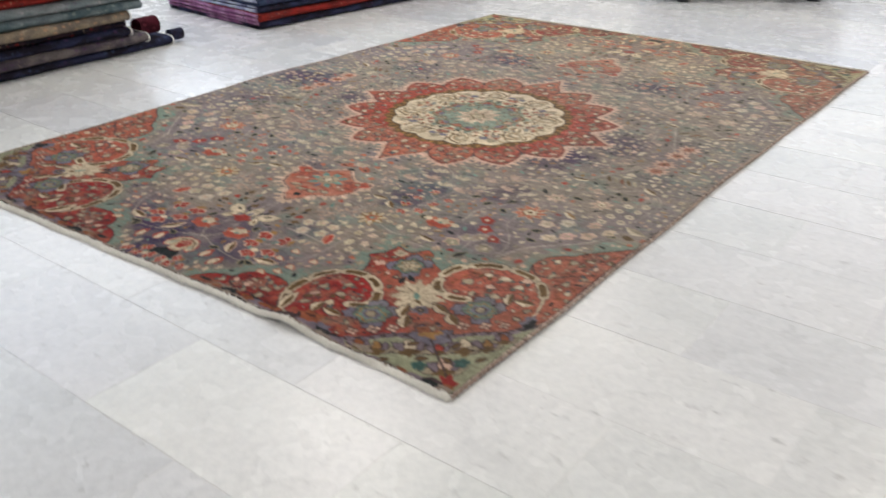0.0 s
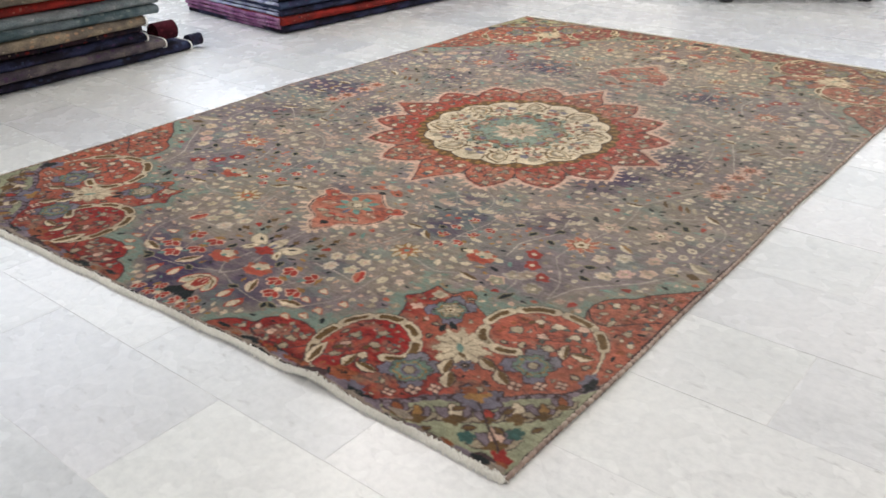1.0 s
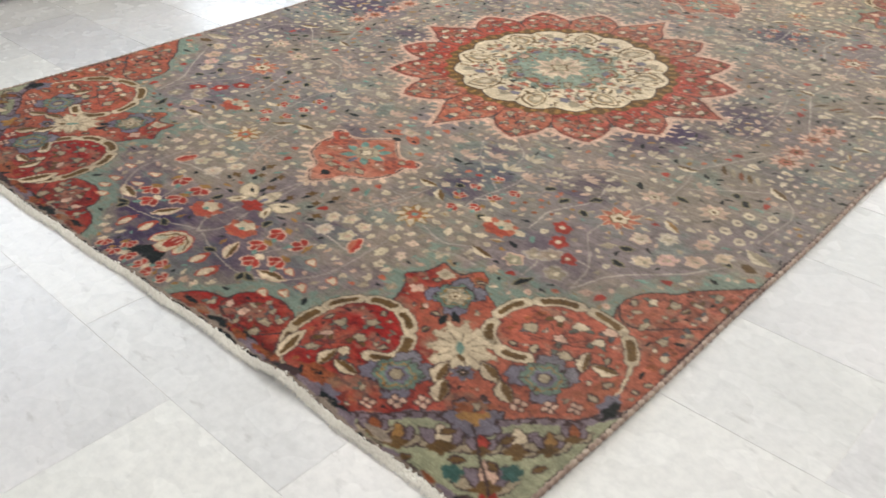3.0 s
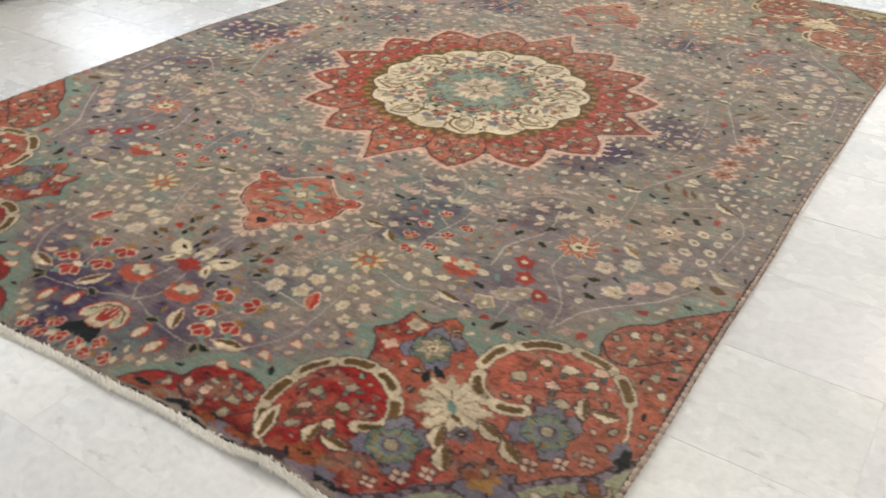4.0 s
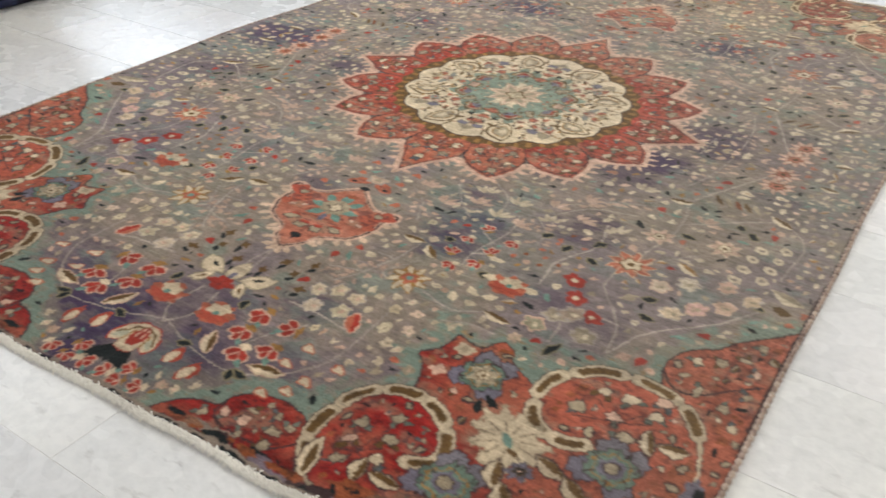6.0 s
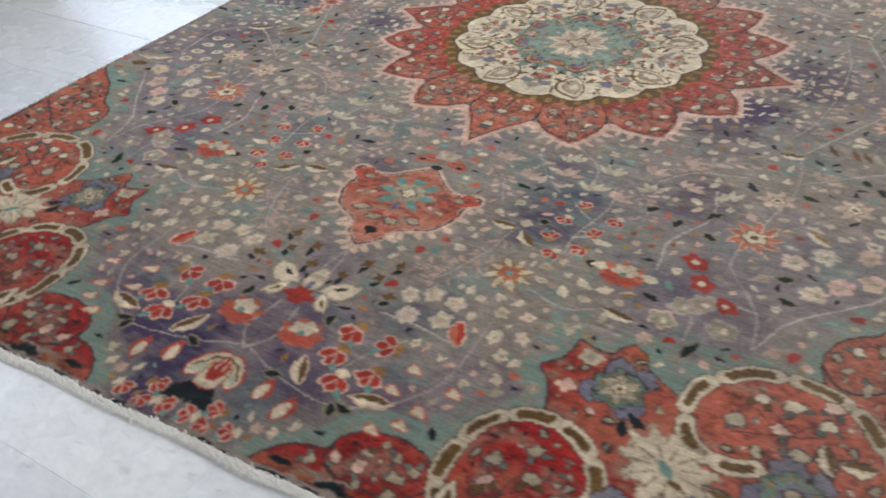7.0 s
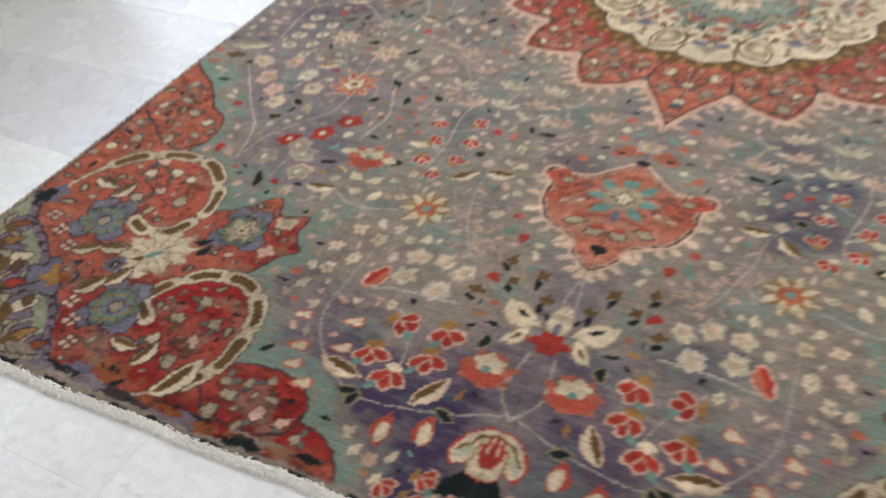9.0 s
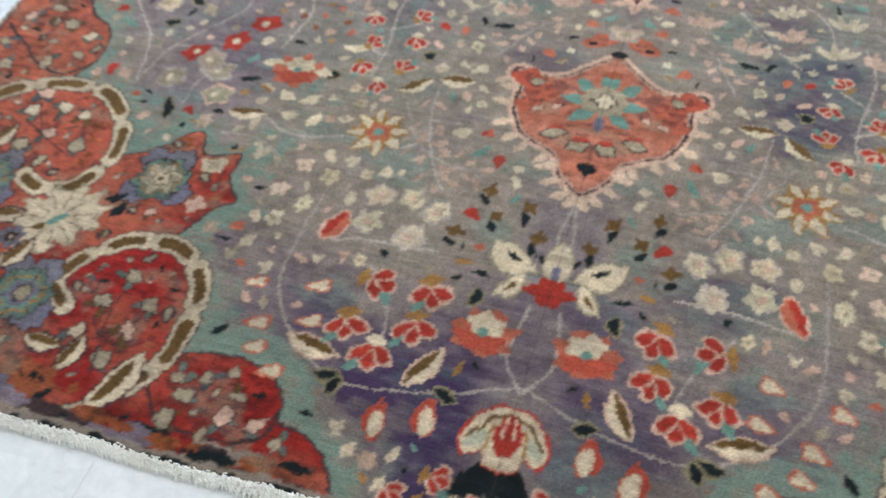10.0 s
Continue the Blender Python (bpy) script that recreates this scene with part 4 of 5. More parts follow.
for x, y, turn in ((0.339, 0.640, 0.0), (0.329, 0.715, 0.0), (0.262, 0.690, 0.0), (0.190, 0.735, 0.2), (0.42, 0.60, 0.3), (0.445, 0.665, -0.3), (0.385, 0.725, 0.4), (0.250, 0.630, -0.2), (0.500, 0.625, 0.6), (0.600, 0.625, -0.5), (0.470, 0.530, 0.8), (0.115, 0.690, 0.1), (0.740, 0.470, 0.5), (0.560, 0.400, 0.2)):
    tint = tuple(0.66 * p + 0.34 * q for p, q in zip(CREAM if x * 50 % 2 < 1 else PINK, TAUPE))
    for d in (-0.9, -0.3, 0.3, 0.9):
        d += rng.uniform(-0.15, 0.15)
        leaf(x + 0.025 * math.sin(d + turn), y - 0.023 * math.cos(d + turn), rng.uniform(0.030, 0.046), 0.014, math.pi / 2 + d + turn, tint)

for k in range(16):
    a, r = k * 2.4, 0.018 + 0.0055 * k
    x, y = 0.530 + r * math.cos(a), 0.790 + r * math.sin(a)
    j, i = int(y / RES), int(x / RES)
    if not taken[j - 4:j + 4, i - 4:i + 4].any():
        blob(x, y, 0.0065, 0.0055, (RUST, SALMON, OCHRE)[k % 3], a)
# olive-capped ink buds round the pendant's foot
for x, y in ((0.058, 1.140), (0.100, 1.165), (0.035, 1.190), (0.120, 1.120), (0.150, 1.200)):
    blob(x, y, 0.012, 0.009, OLIVE, x * 40, 4, 0.25)
    leaf(x + 0.004, y + 0.020, 0.024, 0.012, 1.3 + 9 * x, INK)
# small buds that fill what is left, packed evenly
for x, y in [(rng.uniform(0.01, 1.05), rng.uniform(0.06, 1.60)) for _ in range(12000)]:
    r = rng.uniform(0.0075, 0.0150)
    j, i, w = int(y / RES), int(x / RES), int((r + 0.0045) / RES)
    if taken[max(0, j - w):j + w, max(0, i - w):i + w].any():
        continue
    kind, turn = rng.uniform(), rng.uniform(0, math.pi)
    pale = tuple(0.84 * p + 0.16 * q for p, q in zip((CREAM, STONE, PINK, CREAM)[int(rng.integers(0, 4))], TAUPE))
    if kind < 0.58:
        bud(x, y, r, pale)
    elif kind < 0.66:
        daisy(x, y, r * 1.1, pale, STONE)
    elif kind < 0.82:
        leaf(x, y, r * rng.uniform(1.9, 3.0), r * rng.uniform(0.7, 1.1), turn, INK)
    elif kind < 0.90:
        blob(x, y, r, r * 0.7, SALMON if kind < 0.87 else RED, turn, 3, 0.15)
        pass
    elif kind < 0.96:
        leaf(x, y, r * 2.4, r * 0.9, turn, TEAL)
    else:
        leaf(x, y, r * 2.2, r, turn, OCHRE)
bare = (~taken & (np.hypot(X2, Y2 - MY) > 0.50)) * soft(dist + teeth, 0.03, 0.075)[..., 0]
# buds inside the corner piece and its lobes
body_mask = np.zeros((QH, QW), bool)
body_mask[sj, si] = inside
spread = canvas.max(-1) / (canvas.min(-1) + 1e-4)
taken[:] = (spread < 3.2) | ~body_mask
for x, y in [(rng.uniform(0.2, 1.05), rng.uniform(0.78, 1.61)) for _ in range(9000)]:
    r = rng.uniform(0.0065, 0.0135)
    j, i, w = int(y / RES), int(x / RES), int((r + 0.003) / RES)
    if taken[max(0, j - w):j + w, max(0, i - w):i + w].any():
        continue
    turn, kind = rng.uniform(0, math.pi), rng.uniform()
    if kind < 0.28:
        leaf(x, y, r * 2.2, r * 0.9, turn, INK)
    elif kind < 0.42:
        leaf(x, y, r * 2.4, r * 1.2, turn, STONE, OLIVE if kind < 0.33 else None, DUSK)
    elif kind < 0.62:
        blob(x, y, r, r * 0.7, RUST, turn, 4, 0.2)
    else:
        calyx(x, y, r, turn)
# narrow dark guard line along the ends and sides
for px, py, pr in zip(rng.uniform(0.15, 1.05, 60), rng.uniform(1.585, 1.62, 60), rng.uniform(0.012, 0.022, 60)):
    blob(px, py, pr * 1.5, pr * 0.5, (DUSK, TAUPE, INK, RUST, MAUVE)[int(rng.integers(0, 5))])
edge_run = Y2 + 0.005 * vnoise(X2 * 60, Y2 * 60, 71)
canvas[edge_run > 1.606] = TAUPE
canvas[(edge_run > 1.611) & (vnoise(X2 * 45, Y2 * 8, 73) > 0.10)] = INK
canvas[X2 > 1.058 + 0.003 * vnoise(X2 * 40, Y2 * 40, 72)] = DUSK

# abrash: the reds worn to salmon in drifts, with darker knots left standing
worn = body_mask | (np.hypot(X2, Y2 - MY) < 0.62) | ((X2 < 0.16) & (Y2 > 0.75) & (Y2 < 1.12))
worn &= canvas[..., 0] > 2.0 * canvas[..., 1]
drift = np.clip(0.16 + 0.80 * fractal(X2 * 13, Y2 * 20, 131), 0, 0.65) * worn
canvas = canvas * (1 - drift[..., None]) + 0.92 * np.array(SALMON) * drift[..., None]
canvas *= (1 + worn * (0.30 * fractal(X2 * 55, Y2 * 80, 134) + 0.16 * vnoise(X2 * 200, Y2 * 260, 135)))[..., None]
tan = (worn * np.clip(1.3 * fractal(X2 * 24, Y2 * 34, 136) - 0.25, 0, 0.45))[..., None]
canvas = canvas * (1 - tan) + np.array(STONE) * 0.8 * tan
dark_knots = worn & (vnoise(X2 * 85, Y2 * 120, 132) + 0.6 * fractal(X2 * 11, Y2 * 11, 133) > 0.52)
canvas[dark_knots] *= np.array([0.58, 0.62, 0.75])

# soften by one knot
for axis in (0, 1):
    canvas = (np.roll(canvas, 1, axis) + 2 * canvas + np.roll(canvas, -1, axis)) / 4

# ---- the carpet itself ----
def near_edge(x):
    return np.interp(x, [-1.1, -0.8, -0.5, 0.0, 0.3, 0.6, 0.85, 1.1], [-1.657, -1.654, -1.645, -1.624, -1.611, -1.603, -1.603, -1.601]) + 0.002 * np.sin(x * 23)


def far_edge(x):
    return np.interp(x, [-1.1, -0.5, 0.0, 0.4, 1.1], [1.612, 1.620, 1.622, 1.608, 1.580]) + 0.002 * np.sin(x * 17 + 1)


def side_shift(x, y):
    """How far a long side bows out of the straight; the west side more than the east."""
    west = -0.036 * np.exp(-((y + 0.25) / 0.85) ** 2)
    east = -0.010 * np.exp(-(y / 0.8) ** 2)
    return np.clip(-x / HALF_W, 0, 1) * west + np.clip(x / HALF_W, 0, 1) * east + 0.002 * np.sin(y * 9.0)


def lift(x, y):
    """How high the carpet stands off the floor: a ripple at the near end, faint undulation elsewhere."""
    edge = np.exp(-np.clip(y + 1.62, 0, None) / 0.10)
    ripple = 0.014 * np.exp(-((x - 0.57) / 0.055) ** 2) + 0.003 * np.exp(-((x - 0.30) / 0.2) ** 2)
    curl = 0.004 * np.exp(-(np.clip(1.06 - np.abs(x), 0, None)) / 0.03) * np.clip(np.sin(y * 5 + 2), 0, 1)
    return ripple * edge + curl


us = np.linspace(-1, 1, 900)
vs = np.concatenate([np.linspace(0, 0.5, 740, endpoint=False), np.linspace(0.5, 1, 380)])
us, vs = np.concatenate([[us[0]], us, [us[-1]]]), np.concatenate([[vs[0]], vs, [vs[-1]]])
U, V = np.meshgrid(us, vs)
PX = U * HALF_W
PY = near_edge(PX) + (far_edge(PX) - near_edge(PX)) * V
PX = PX + side_shift(PX, PY)
PZ = PILE + lift(PX, PY) + 0.0012 * fractal(PX * 6, PY * 6, 81) + 0.0005 * vnoise(PX * 250, PY * 250, 82)
for rim in (np.s_[0, :], np.s_[-1, :], np.s_[:, 0], np.s_[:, -1]):
    PZ[rim] = (lift(PX, PY) + 0.002)[rim]
wx = 0.0016 * vnoise(PX * 230, PY * 230, 95) + 0.0030 * fractal(PX * 28, PY * 28, 91) + 0.006 * vnoise(PX * 3, PY * 3, 92)
wy = 0.0016 * vnoise(PX * 230, PY * 230, 96) + 0.0030 * fractal(PX * 28, PY * 28, 93) + 0.006 * vnoise(PX * 3, PY * 3, 94)
qx = np.abs(PX + wx * np.clip(np.abs(PX - CX) * 9, 0, 1) - CX)
qx = qx + np.where(PX < 0, -0.004, 0.0)
rim_x = np.abs(np.sign(PX) * HALF_W + side_shift(np.sign(PX) * HALF_W, PY) - CX)
qx = np.where(qx > 0.9, 0.9 + (qx - 0.9) * (1.062 - 0.9) / (rim_x - 0.9), qx)
rel = PY + wy * np.clip(np.abs(PY - CY) * 9, 0, 1) - CY
qy = MY + np.where(rel < 0, -rel, rel * (1.618 - MY) / (far_edge(PX) - CY))
# the near west quarter was woven a little longer than the rest, and its axis leans
ease = np.where(rel < 0, np.clip((qy - 0.70) / 0.35, 0, 1), 0)
longer = -0.020 * ease * np.clip((CX - PX) / 0.3, 0, 1)
near_gain = np.where(rel < 0, np.clip((qy - 1.45) / 0.15, 0, 1) * (1.618 + near_edge(PX) - longer), 0)
qx = np.abs(np.sign(PX - CX) * qx - 0.026 * ease * (qy - 0.8) * np.clip(1 - np.abs(PX - CX) / 0.5, 0, 1))
qy = qy + longer + near_gain
weave = canvas[np.clip((qy / RES).astype(int), 0, QH - 1), np.clip((np.abs(qx) / RES).astype(int), 0, QW - 1)]
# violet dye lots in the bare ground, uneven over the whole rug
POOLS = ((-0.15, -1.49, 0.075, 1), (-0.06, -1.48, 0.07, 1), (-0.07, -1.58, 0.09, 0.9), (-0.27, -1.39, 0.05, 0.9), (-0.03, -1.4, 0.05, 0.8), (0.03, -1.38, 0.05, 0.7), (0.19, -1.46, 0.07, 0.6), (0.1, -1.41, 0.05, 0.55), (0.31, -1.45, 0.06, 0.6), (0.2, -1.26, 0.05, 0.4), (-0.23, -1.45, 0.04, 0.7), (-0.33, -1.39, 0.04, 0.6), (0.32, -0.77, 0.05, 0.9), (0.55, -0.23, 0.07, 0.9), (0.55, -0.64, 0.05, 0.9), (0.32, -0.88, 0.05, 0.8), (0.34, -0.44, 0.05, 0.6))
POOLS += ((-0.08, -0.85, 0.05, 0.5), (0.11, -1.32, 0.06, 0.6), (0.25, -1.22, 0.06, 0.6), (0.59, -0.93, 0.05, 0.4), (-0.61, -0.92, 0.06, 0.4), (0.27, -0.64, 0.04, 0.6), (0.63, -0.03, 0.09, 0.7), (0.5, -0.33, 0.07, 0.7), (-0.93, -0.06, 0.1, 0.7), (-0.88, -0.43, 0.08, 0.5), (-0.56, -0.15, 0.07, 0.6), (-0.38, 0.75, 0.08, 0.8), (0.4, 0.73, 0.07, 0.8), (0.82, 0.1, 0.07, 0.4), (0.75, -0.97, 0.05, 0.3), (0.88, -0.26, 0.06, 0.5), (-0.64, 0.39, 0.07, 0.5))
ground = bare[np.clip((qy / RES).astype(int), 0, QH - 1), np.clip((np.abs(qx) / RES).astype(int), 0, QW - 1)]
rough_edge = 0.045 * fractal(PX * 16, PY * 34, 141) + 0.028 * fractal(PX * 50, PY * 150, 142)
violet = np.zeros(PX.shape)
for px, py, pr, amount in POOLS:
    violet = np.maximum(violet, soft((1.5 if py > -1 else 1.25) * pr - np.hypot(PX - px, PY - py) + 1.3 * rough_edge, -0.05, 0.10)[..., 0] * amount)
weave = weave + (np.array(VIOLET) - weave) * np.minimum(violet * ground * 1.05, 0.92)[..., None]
teal_lot = soft(fractal(PX * 6, PY * 9, 151) + 0.4 * fractal(PX * 30, PY * 70, 152), 0.35, 0.75)[..., 0] * ground * 0.22
weave = weave + (np.array(TEAL) - weave) * teal_lot[..., None]
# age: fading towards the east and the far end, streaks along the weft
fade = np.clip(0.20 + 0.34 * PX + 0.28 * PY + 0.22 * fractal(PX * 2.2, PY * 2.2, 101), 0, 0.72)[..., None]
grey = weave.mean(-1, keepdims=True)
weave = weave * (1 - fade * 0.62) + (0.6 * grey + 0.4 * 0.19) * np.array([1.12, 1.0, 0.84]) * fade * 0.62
# shading put into the weave colour, deepening towards the near end
near_shade = np.clip((-PY - 0.75) / 0.7, 0, 1)[..., None]
weave = weave * (1 - near_shade * np.array([0.17, 0.20, 0.20]))
warmth = np.clip((PY - 0.8) / 0.8, 0, 1)[..., None]
weave = weave * (1 + warmth * np.array([0.22, 0.10, -0.10]))
streak = 0.10 * vnoise(PX * 5, PY * 260, 111) + 0.06 * vnoise(PX * 1.2, PY * 45, 112) + 0.06 * fractal(PX * 7, PY * 7, 113)
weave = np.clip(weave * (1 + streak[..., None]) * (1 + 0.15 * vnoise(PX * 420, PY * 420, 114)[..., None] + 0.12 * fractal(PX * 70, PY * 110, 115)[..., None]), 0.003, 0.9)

carpet = tagged(new("area_rug"), "worn vintage Persian wool rug with red medallion on marble floor", "rug")
rows_n, cols_n = U.shape
verts = np.stack([PX, PY, PZ], -1).reshape(-1, 3).astype(np.float32)
index = np.arange(rows_n * cols_n).reshape(rows_n, cols_n)
quads = np.stack([index[:-1, :-1], index[:-1, 1:], index[1:, 1:], index[1:, :-1]], -1).reshape(-1, 4)
data = bpy.data.meshes.new("wool_surface")
data.vertices.add(len(verts))
data.vertices.foreach_set("co", verts.ravel())
data.loops.add(quads.size)
data.loops.foreach_set("vertex_index", quads.ravel().astype(np.int32))
data.polygons.add(len(quads))
data.polygons.foreach_set("loop_start", np.arange(0, quads.size, 4, dtype=np.int32))
data.polygons.foreach_set("loop_total", np.full(len(quads), 4, np.int32))
data.polygons.foreach_set("use_smooth", np.ones(len(quads), bool))
data.update(calc_edges=True)
colours = data.color_attributes.new("weave", "FLOAT_COLOR", "POINT")
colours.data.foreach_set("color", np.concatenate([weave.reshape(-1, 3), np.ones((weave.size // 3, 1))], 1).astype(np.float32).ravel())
data.materials.append(WOOL)
surface = new("wool_surface", data)
surface.parent = carpet
tagged(surface, "knotted pile in taupe, red, cream and violet")


def end_band(name, edge, out):
    """The flat-woven end and its worn cotton fringe."""
    bm = bmesh.new()
    xs = np.linspace(-HALF_W, HALF_W, 400)
    prev = None
    for x in xs:
        y = float(edge(x))
        z = float(lift(x, y))
        w = 0.0105 + 0.002 * math.sin(x * 31)
        pts = [(x, y - out * 0.004, z + 0.007), (x, y + out * w * 0.5, z + 0.006), (x, y + out * w, z + 0.0025), (x, y + out * w, z + 0.0005), (x, y - out * 0.004, z + 0.0005)]
        ring = [bm.verts.new(p) for p in pts]
        if prev:
            for k in range(5):
                bm.faces.new((prev[k], prev[(k + 1) % 5], ring[(k + 1) % 5], ring[k]))
        prev = ring
    part(name, bm, FRINGE, carpet, "off-white flat-woven cotton end")
    # loose threads
    rnd = random.Random(5 if out < 0 else 6)
    verts_, faces_ = [], []
    for k in range(5600):
        x = rnd.uniform(-HALF_W, HALF_W)
        y0 = float(edge(x))
        z0 = float(lift(x, y0))
        back = rnd.uniform(-0.002, 0.010)
        a = rnd.gauss(0, 0.9)
        length, width = rnd.uniform(0.005, 0.011), rnd.uniform(0.0007, 0.0013)
        bx, by, bz = x, y0 + out * back, z0 + 0.0075 - max(0, back) * 0.35
        dx, dy = math.sin(a), out * math.cos(a)
        sx_, sy_ = -dy * width, dx * width
        n = len(verts_)
        up = rnd.uniform(0.001, 0.004)
        for t, wd, h in ((0, 1, 0), (0.5, 1.1, up), (1, 0.5, max(-bz + z0 + 0.001, up * 0.4 - 0.004))):
            cx_, cy_, cz_ = bx + dx * length * t, by + dy * length * t, bz + h
            verts_ += [(cx_ - sx_ * wd, cy_ - sy_ * wd, cz_), (cx_ + sx_ * wd, cy_ + sy_ * wd, cz_), (cx_, cy_, cz_ + width * 1.3 * wd)]
        for r in (0, 3):
            for i, j in ((0, 1), (1, 2), (2, 0)):
                faces_.append((n + r + i, n + r + j, n + r + 3 + j, n + r + 3 + i))
        faces_.append((n + 6, n + 7, n + 8))
    md = bpy.data.meshes.new("fringe")
    md.from_pydata(verts_, [], faces_)
    md.materials.append(FRINGE)
    ob = new("fringe", md)
    ob.parent = carpet
    tagged(ob, "short worn cream cotton fringe")


end_band("end_band", near_edge, -1)
end_band("end_band", far_edge, 1)


def selvedge(side):
    """Overcast edge cord with regular stitches."""
    bm = bmesh.new()
    prev = None
    n, m = 900, 8
    y0, y1 = float(near_edge(side * HALF_W)) - 0.006, float(far_edge(side * HALF_W)) + 0.006
    for k in range(n):
        y = y0 + (y1 - y0) * k / (n - 1)
        x = side * HALF_W + float(side_shift(side * HALF_W, y)) + side * 0.002
        z = float(lift(x, y))
        r = 0.0052 + 0.0009 * math.sin(k * 2 * math.pi / 4.5) + 0.0006 * noise.noise((y * 30, side, 0))
        ring = [bm.verts.new((x + r * math.cos(a), y, z + 0.0052 + r * 0.95 * math.sin(a))) for a in [2 * math.pi * i / m for i in range(m)]]
        if prev:
            for i in range(m):
                f = bm.faces.new((prev[i], prev[(i + 1) % m], ring[(i + 1) % m], ring[i]))
                f.material_index = 1 if (k % 9) < 4 and noise.noise((y * 3, side, 5)) > -0.15 else 0
                f.smooth = True
        prev = ring
    part("selvedge", bm, (SELVEDGE, STITCH), carpet, "overcast wool edge cord with pale stitches")


selvedge(1)
selvedge(-1)


# ---- stacked carpets ----
def folded_bm(length, depth, thick, seed, sag=0.008):
    """A carpet folded flat: a sheet that runs back, round a fold and back again. Front fold towards +x, length along +y, base at z = 0."""
    bm = bmesh.new()
    rings = []
    stations = max(14, int(length / 0.05))
    h = thick / 2
    for k in range(stations + 1):
        t = k / stations
        y = length * t
        push = 0.020 * noise.noise((t * length * 2.2, seed * 3.7, 0)) + 0.010 * noise.noise((t * length * 8, seed, 4))
        dz = sag * (noise.noise((t * length * 2.4, seed * 1.3, 9)) + 0.5 * noise.noise((t * length * 9, seed * 1.9, 3)))
        swell = 1 + 0.16 * noise.noise((t * length * 4, seed * 2.1, 2))
        pts = [(-depth, 0.001), (-depth * 0.5, 0.001), (-h, 0.001)]
        for i in range(1, 8):
            a = -math.pi / 2 + math.pi * i / 8
            pts.append((-h + h * 1.25 * math.cos(a) + push, h + (h - 0.001) * math.sin(a) * swell + (dz if i > 4 else 0)))
        pts += [(-h, thick - 0.001 + dz), (-depth * 0.5, thick - 0.002 + dz * 0.5), (-depth, thick - 0.002)]
        gap = 0.0025
        pts += [(-depth, h + gap), (-depth * 0.5, h + gap), (-h * 0.9, h + gap), (-h * 0.55, h), (-h * 0.9, h - gap), (-depth * 0.5, h - gap), (-depth, h - gap)]
        rings.append([bm.verts.new((x, y, z)) for x, z in pts])
    n = len(rings[0])
    for a, b in zip(rings[:-1], rings[1:]):
        for i in range(n):
            bm.faces.new((a[i], a[(i + 1) % n], b[(i + 1) % n], b[i])).smooth = True
    bm.faces.new(rings[0])
    bm.faces.new(rings[-1][::-1])
    bmesh.ops.triangulate(bm, faces=[f for f in bm.faces if len(f.verts) > 4])
    bmesh.ops.recalc_face_normals(bm, faces=bm.faces[:])
    return bm


def end_binding_bm(depth, thick, y):
    """The pale cotton end that shows round a folded carpet's end."""
    bm = bmesh.new()
    h = thick / 2
    rings = []
    for yy in (y - 0.002, y + 0.004):
        ring = []
        for i in range(0, 13):
            a = -math.pi / 2 + math.pi * i / 12
            ring.append((-h + (h * 1.28) * math.cos(a) + 0.002, yy, h + (h + 0.0015) * math.sin(a)))
        ring = [(-depth * 0.8, yy, 0.0005)] + ring + [(-depth * 0.8, yy, thick + 0.0012)]
        rings.append(ring)
    outer = [[bm.verts.new(p) for p in r] for r in rings]
    inner = [[bm.verts.new((p[0] - 0.006, p[1], h + (p[2] - h) * 0.82)) for p in r] for r in rings]
    for i in range(len(outer[0]) - 1):
        bm.faces.new((outer[0][i], outer[0][i + 1], outer[1][i + 1], outer[1][i]))
        bm.faces.new((outer[1][i], outer[1][i + 1], inner[1][i + 1], inner[1][i]))
        bm.faces.new((inner[1][i], inner[1][i + 1], inner[0][i + 1], inner[0][i]))
        bm.faces.new((inner[0][i], inner[0][i + 1], outer[0][i + 1], outer[0][i]))
    return bm


def folded_carpet(place, turn, length, depth, thick, material, label, group, seed, bound=True):
    thing = tagged(new("folded_carpet"), label, "carpet", group)
    thing.matrix_world = pose(*place, 0, 0, turn)
    part("carpet_body", folded_bm(length, depth, thick, seed), material, thing)
    if bound:
        part("end_binding", end_binding_bm(depth, thick, length), FRINGE, thing, "pale cotton end binding")
    return thing


NAVY, NIGHT, GREYB, TEALG = lin(54, 58, 84), lin(38, 35, 46), lin(116, 108, 106), lin(116, 128, 132)
MAROON, BRICKR, BEIGE, LAV = lin(84, 30, 42), lin(150, 48, 42), lin(150, 136, 116), lin(168, 172, 206)
PLUM, ROSE, SLATE, WHITEB = lin(86, 60, 92), lin(178, 132, 166), lin(70, 84, 112), lin(196, 204, 222)

W_NAVY = mat_folded("navy_wool", NAVY, NIGHT, SLATE, PLUM)
W_GREY = mat_folded("grey_brown_wool", GREYB, lin(84, 76, 84), PLUM, BEIGE)
W_BLUE = mat_folded("blue_black_wool", NIGHT, NAVY, PLUM, SLATE)
W_BEIGE = mat_folded("beige_wool", BEIGE, lin(118, 108, 98), lin(190, 150, 120), lin(190, 180, 160))
W_TEAL = mat_folded("teal_grey_wool", TEALG, lin(86, 104, 108), lin(140, 152, 150), lin(170, 178, 172))
W_SILVER = mat_folded("silver_wool", lin(140, 146, 148), TEALG, lin(112, 108, 120), lin(186, 188, 184))
W_RED = mat_folded("brick_red_wool", BRICKR, lin(120, 44, 40), NIGHT, lin(170, 130, 110))
W_DARK = mat_folded("dark_floral_wool", NIGHT, lin(60, 44, 50), BRICKR, BEIGE)
W_MAROON = mat_folded("maroon_wool", MAROON, lin(60, 20, 30), lin(110, 50, 60), MAROON)
